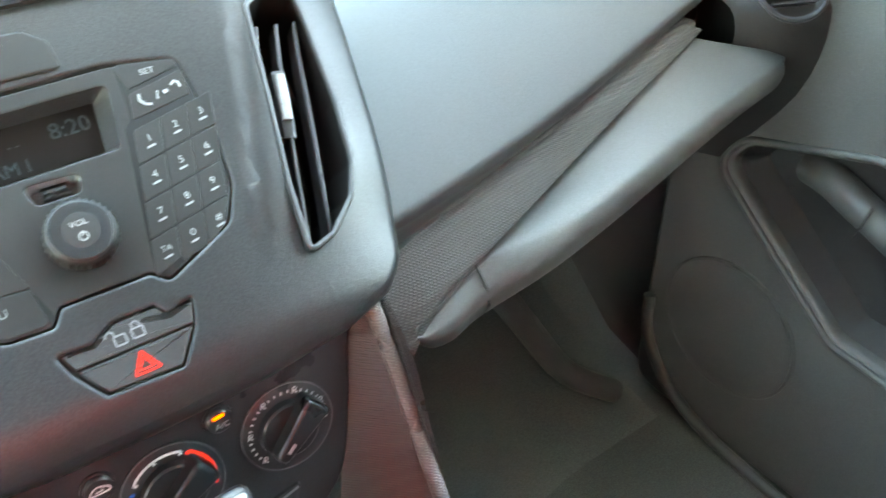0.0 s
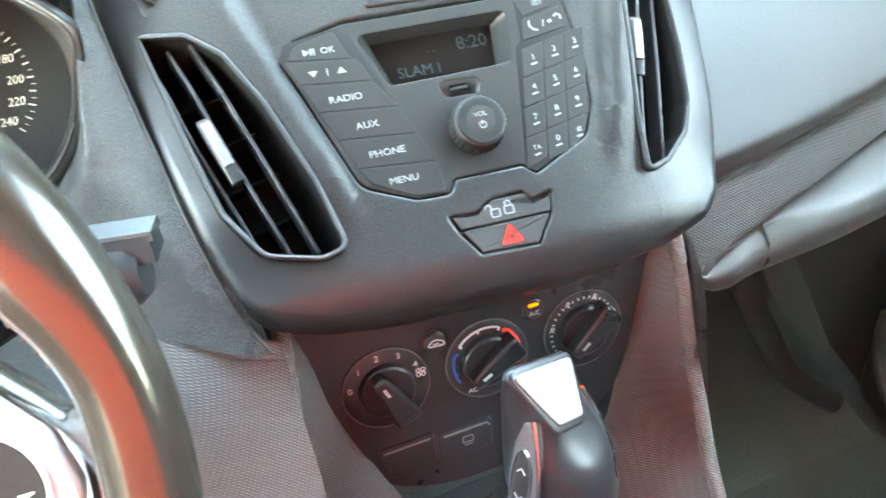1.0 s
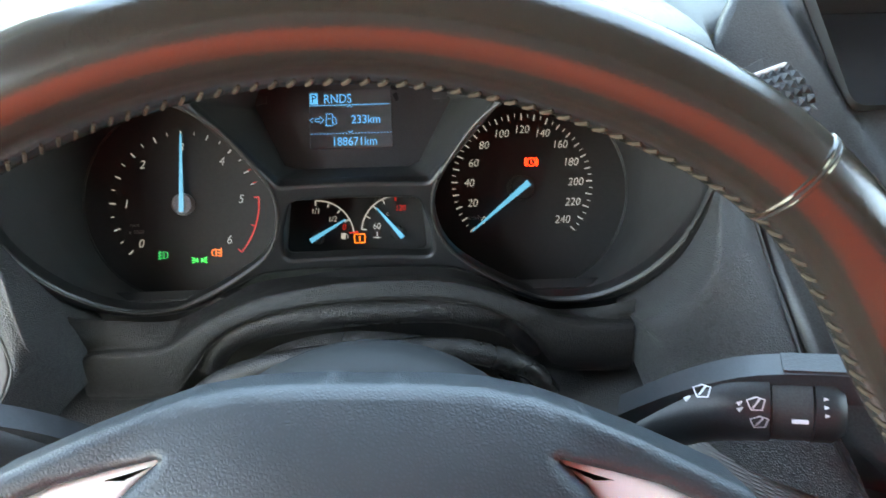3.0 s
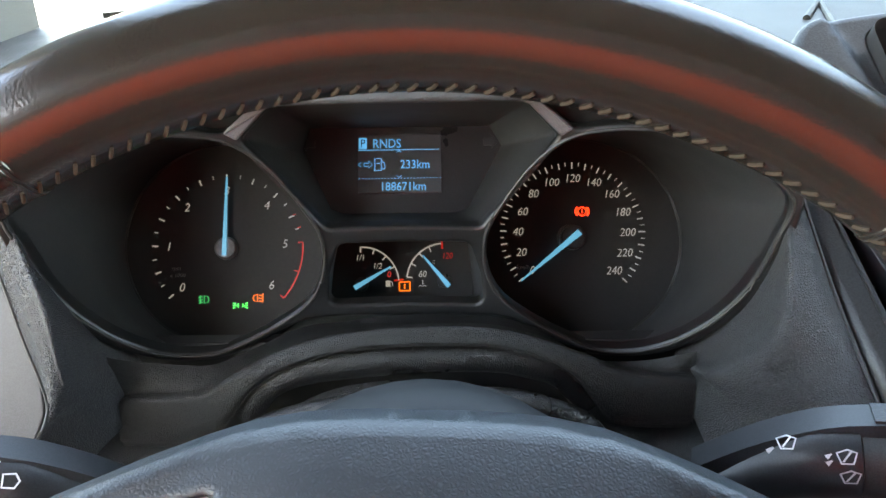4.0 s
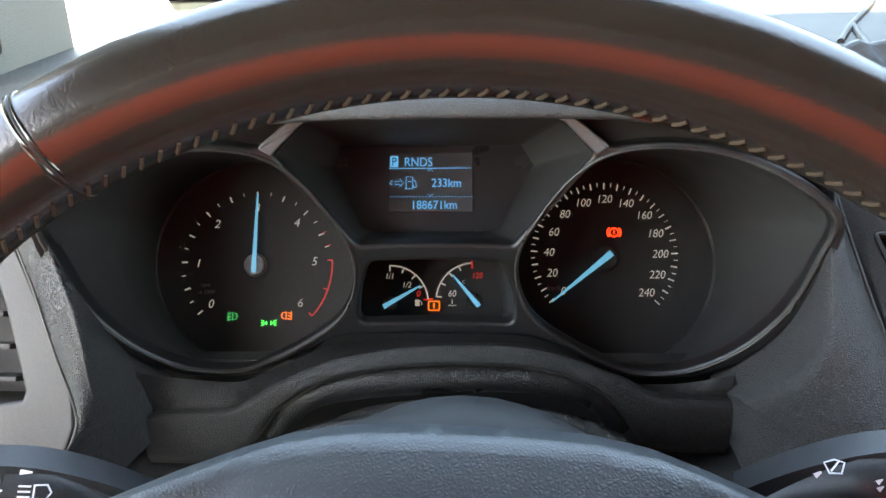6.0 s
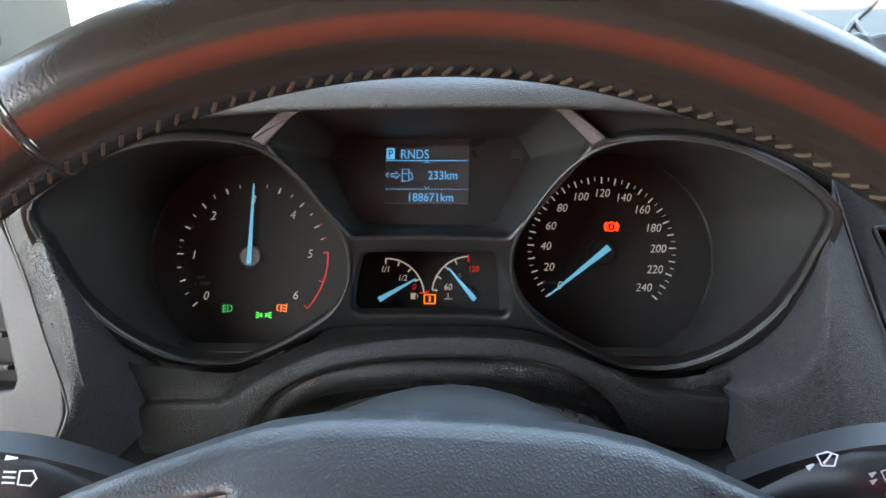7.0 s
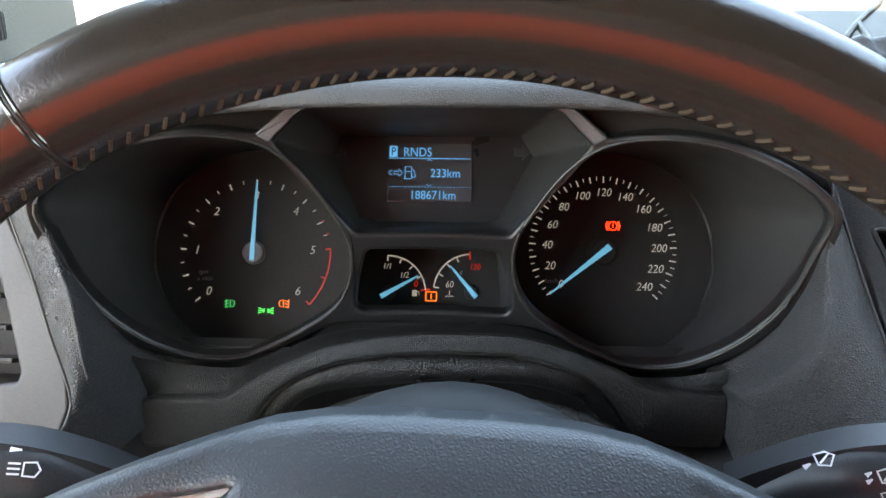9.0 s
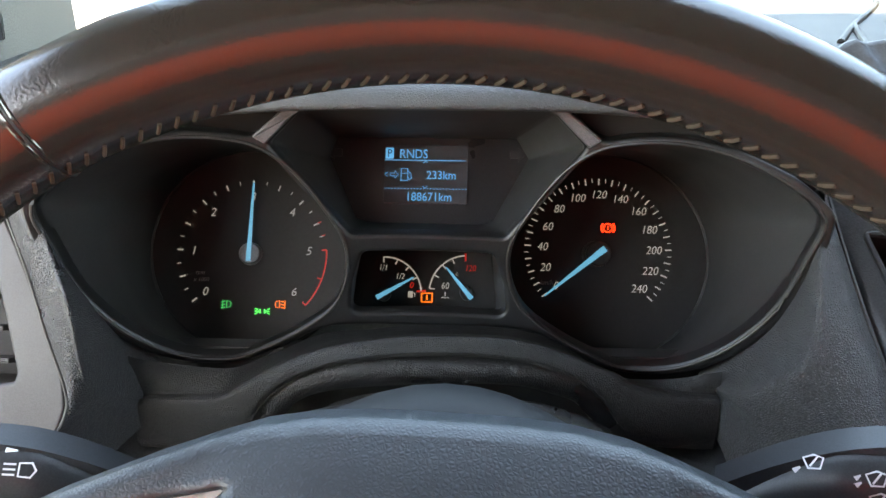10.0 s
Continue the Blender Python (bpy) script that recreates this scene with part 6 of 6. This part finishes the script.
spk = part("speaker_grille", knob([(96, -2), (94, 1.5), (88, 3), (80, 2), (40, 3), (10, 3.5)], 56, (-25, -150)), DOORSKIN, door, "round speaker grille", m=PD)
part("grille_ring", line(circle(90, 56, (-25, -150)), 1.5, 2.6, 1, closed=True), DOORSKIN, spk, m=PD)
part("lower_bin", sweep(smooth_loop([Vector((-140, -170, 6)), Vector((-120, -235, 16)), Vector((-40, -290, 26)), Vector((120, -310, 30)), Vector((400, -312, 30))], 5, closed=False), circle(8, 12)), DOORSKIN, door, m=PD)
# corner of the dashboard at the door, with its round vent
part("end_cap", grid([[(0.93, 0.45, 1.06), (0.94, 0.06, 0.985), (0.95, -0.03, 0.968), (0.955, -0.055, 0.945), (0.955, -0.045, 0.90), (0.955, 0.02, 0.80)], [(0.99, 0.45, 1.07), (0.99, 0.06, 0.995), (0.99, -0.055, 0.972), (0.99, -0.085, 0.945), (0.99, -0.07, 0.88), (0.99, 0.0, 0.78)], [(1.05, 0.45, 1.10), (1.05, 0.06, 1.03), (1.04, -0.075, 0.975), (1.04, -0.105, 0.945), (1.04, -0.09, 0.86), (1.04, -0.02, 0.76)]], 4, 4), GRAINED, dash, smooth=60)
part("end_fill", loft([[(x, 0.05, 0.78), (x, 0.10, 0.78), (x, 0.10, 0.96), (x, 0.05, 0.96)] for x in (0.915, 1.06)], cap0=True, cap1=True), GRAINED, dash)
RV = plane((0.985, -0.083, 0.985), 35, -25)
cv = thing("corner_vent", (0.985, -0.07, 0.96), "round black air vent in the dashboard corner", "air vent")
part("vent_ring", sweep([Vector((34 * math.cos(a), 34 * math.sin(a), 2)) for a in np.linspace(0, 2 * math.pi, 40, endpoint=False)], circle(3, 8), closed=True, up=(0, 0, 1)), PIANO, cv, m=RV)
part("vent_bowl", knob([(33, 2), (31, -6), (24, -14), (10, -18)], 40), BLACK, cv, m=RV)
for k in range(4):
    part("vent_slat", bar((-27 + abs(k - 1.5) * 4, -18 + 12 * k), (27 - abs(k - 1.5) * 4, -18 + 12 * k), 2, -4, 5), PIANO, cv, m=RV)
# footwell
part("footwell_lining", grid([[(0.56, 0.10, 0.80), (0.60, 0.12, 0.62), (0.62, 0.06, 0.45), (0.62, -0.10, 0.385)], [(0.72, 0.16, 0.80), (0.76, 0.20, 0.62), (0.80, 0.14, 0.45), (0.80, -0.10, 0.38)], [(0.9, 0.20, 0.80), (0.95, 0.24, 0.62), (0.98, 0.18, 0.45), (0.98, -0.1, 0.38)]], 4, 4), CARPET, con, "dark carpet lining of the footwell", smooth=60)
part("trim_tube", sweep(smooth_loop([(0.74, 0.02, 0.70), (0.80, 0.03, 0.60), (0.86, 0.02, 0.50), (0.93, 0.0, 0.44)], 5, closed=False), circle(0.016, 12)), DOORSKIN, dash)
solo("floor_mat", box(0.60, 1.0, -0.75, -0.02, 0.384, 0.392, 0.02), CARPET, "dark green-black floor mat in the passenger footwell", "floor mat")

# small speaker in the driver's pillar
tw2 = thing("tweeter", (XL, 0.185, 1.13), "small dark rounded loudspeaker grille in the pillar", "loudspeaker")
TM = plane((XL + 0.001, 0.148, 1.142), 0, 90)
part("grille", plate(rounded([(-17, -12), (15, -12), (17, 10), (-15, 12)], 5), 0, 2.4, 0.8), BLACK, tw2, m=TM)
part("grille_rim", line(rounded([(-18, -13), (16, -13), (18, 11), (-16, 13)], 6), 2.4, 2, 1, closed=True), PILLAR, tw2, m=TM)
for k in range(7):
    part("grille_bar", bar((-15 + 4.6 * k, -11), (-14.5 + 4.6 * k, 10.5), 1.2, 2.4, 0.5), PALETRIM, tw2, m=TM)
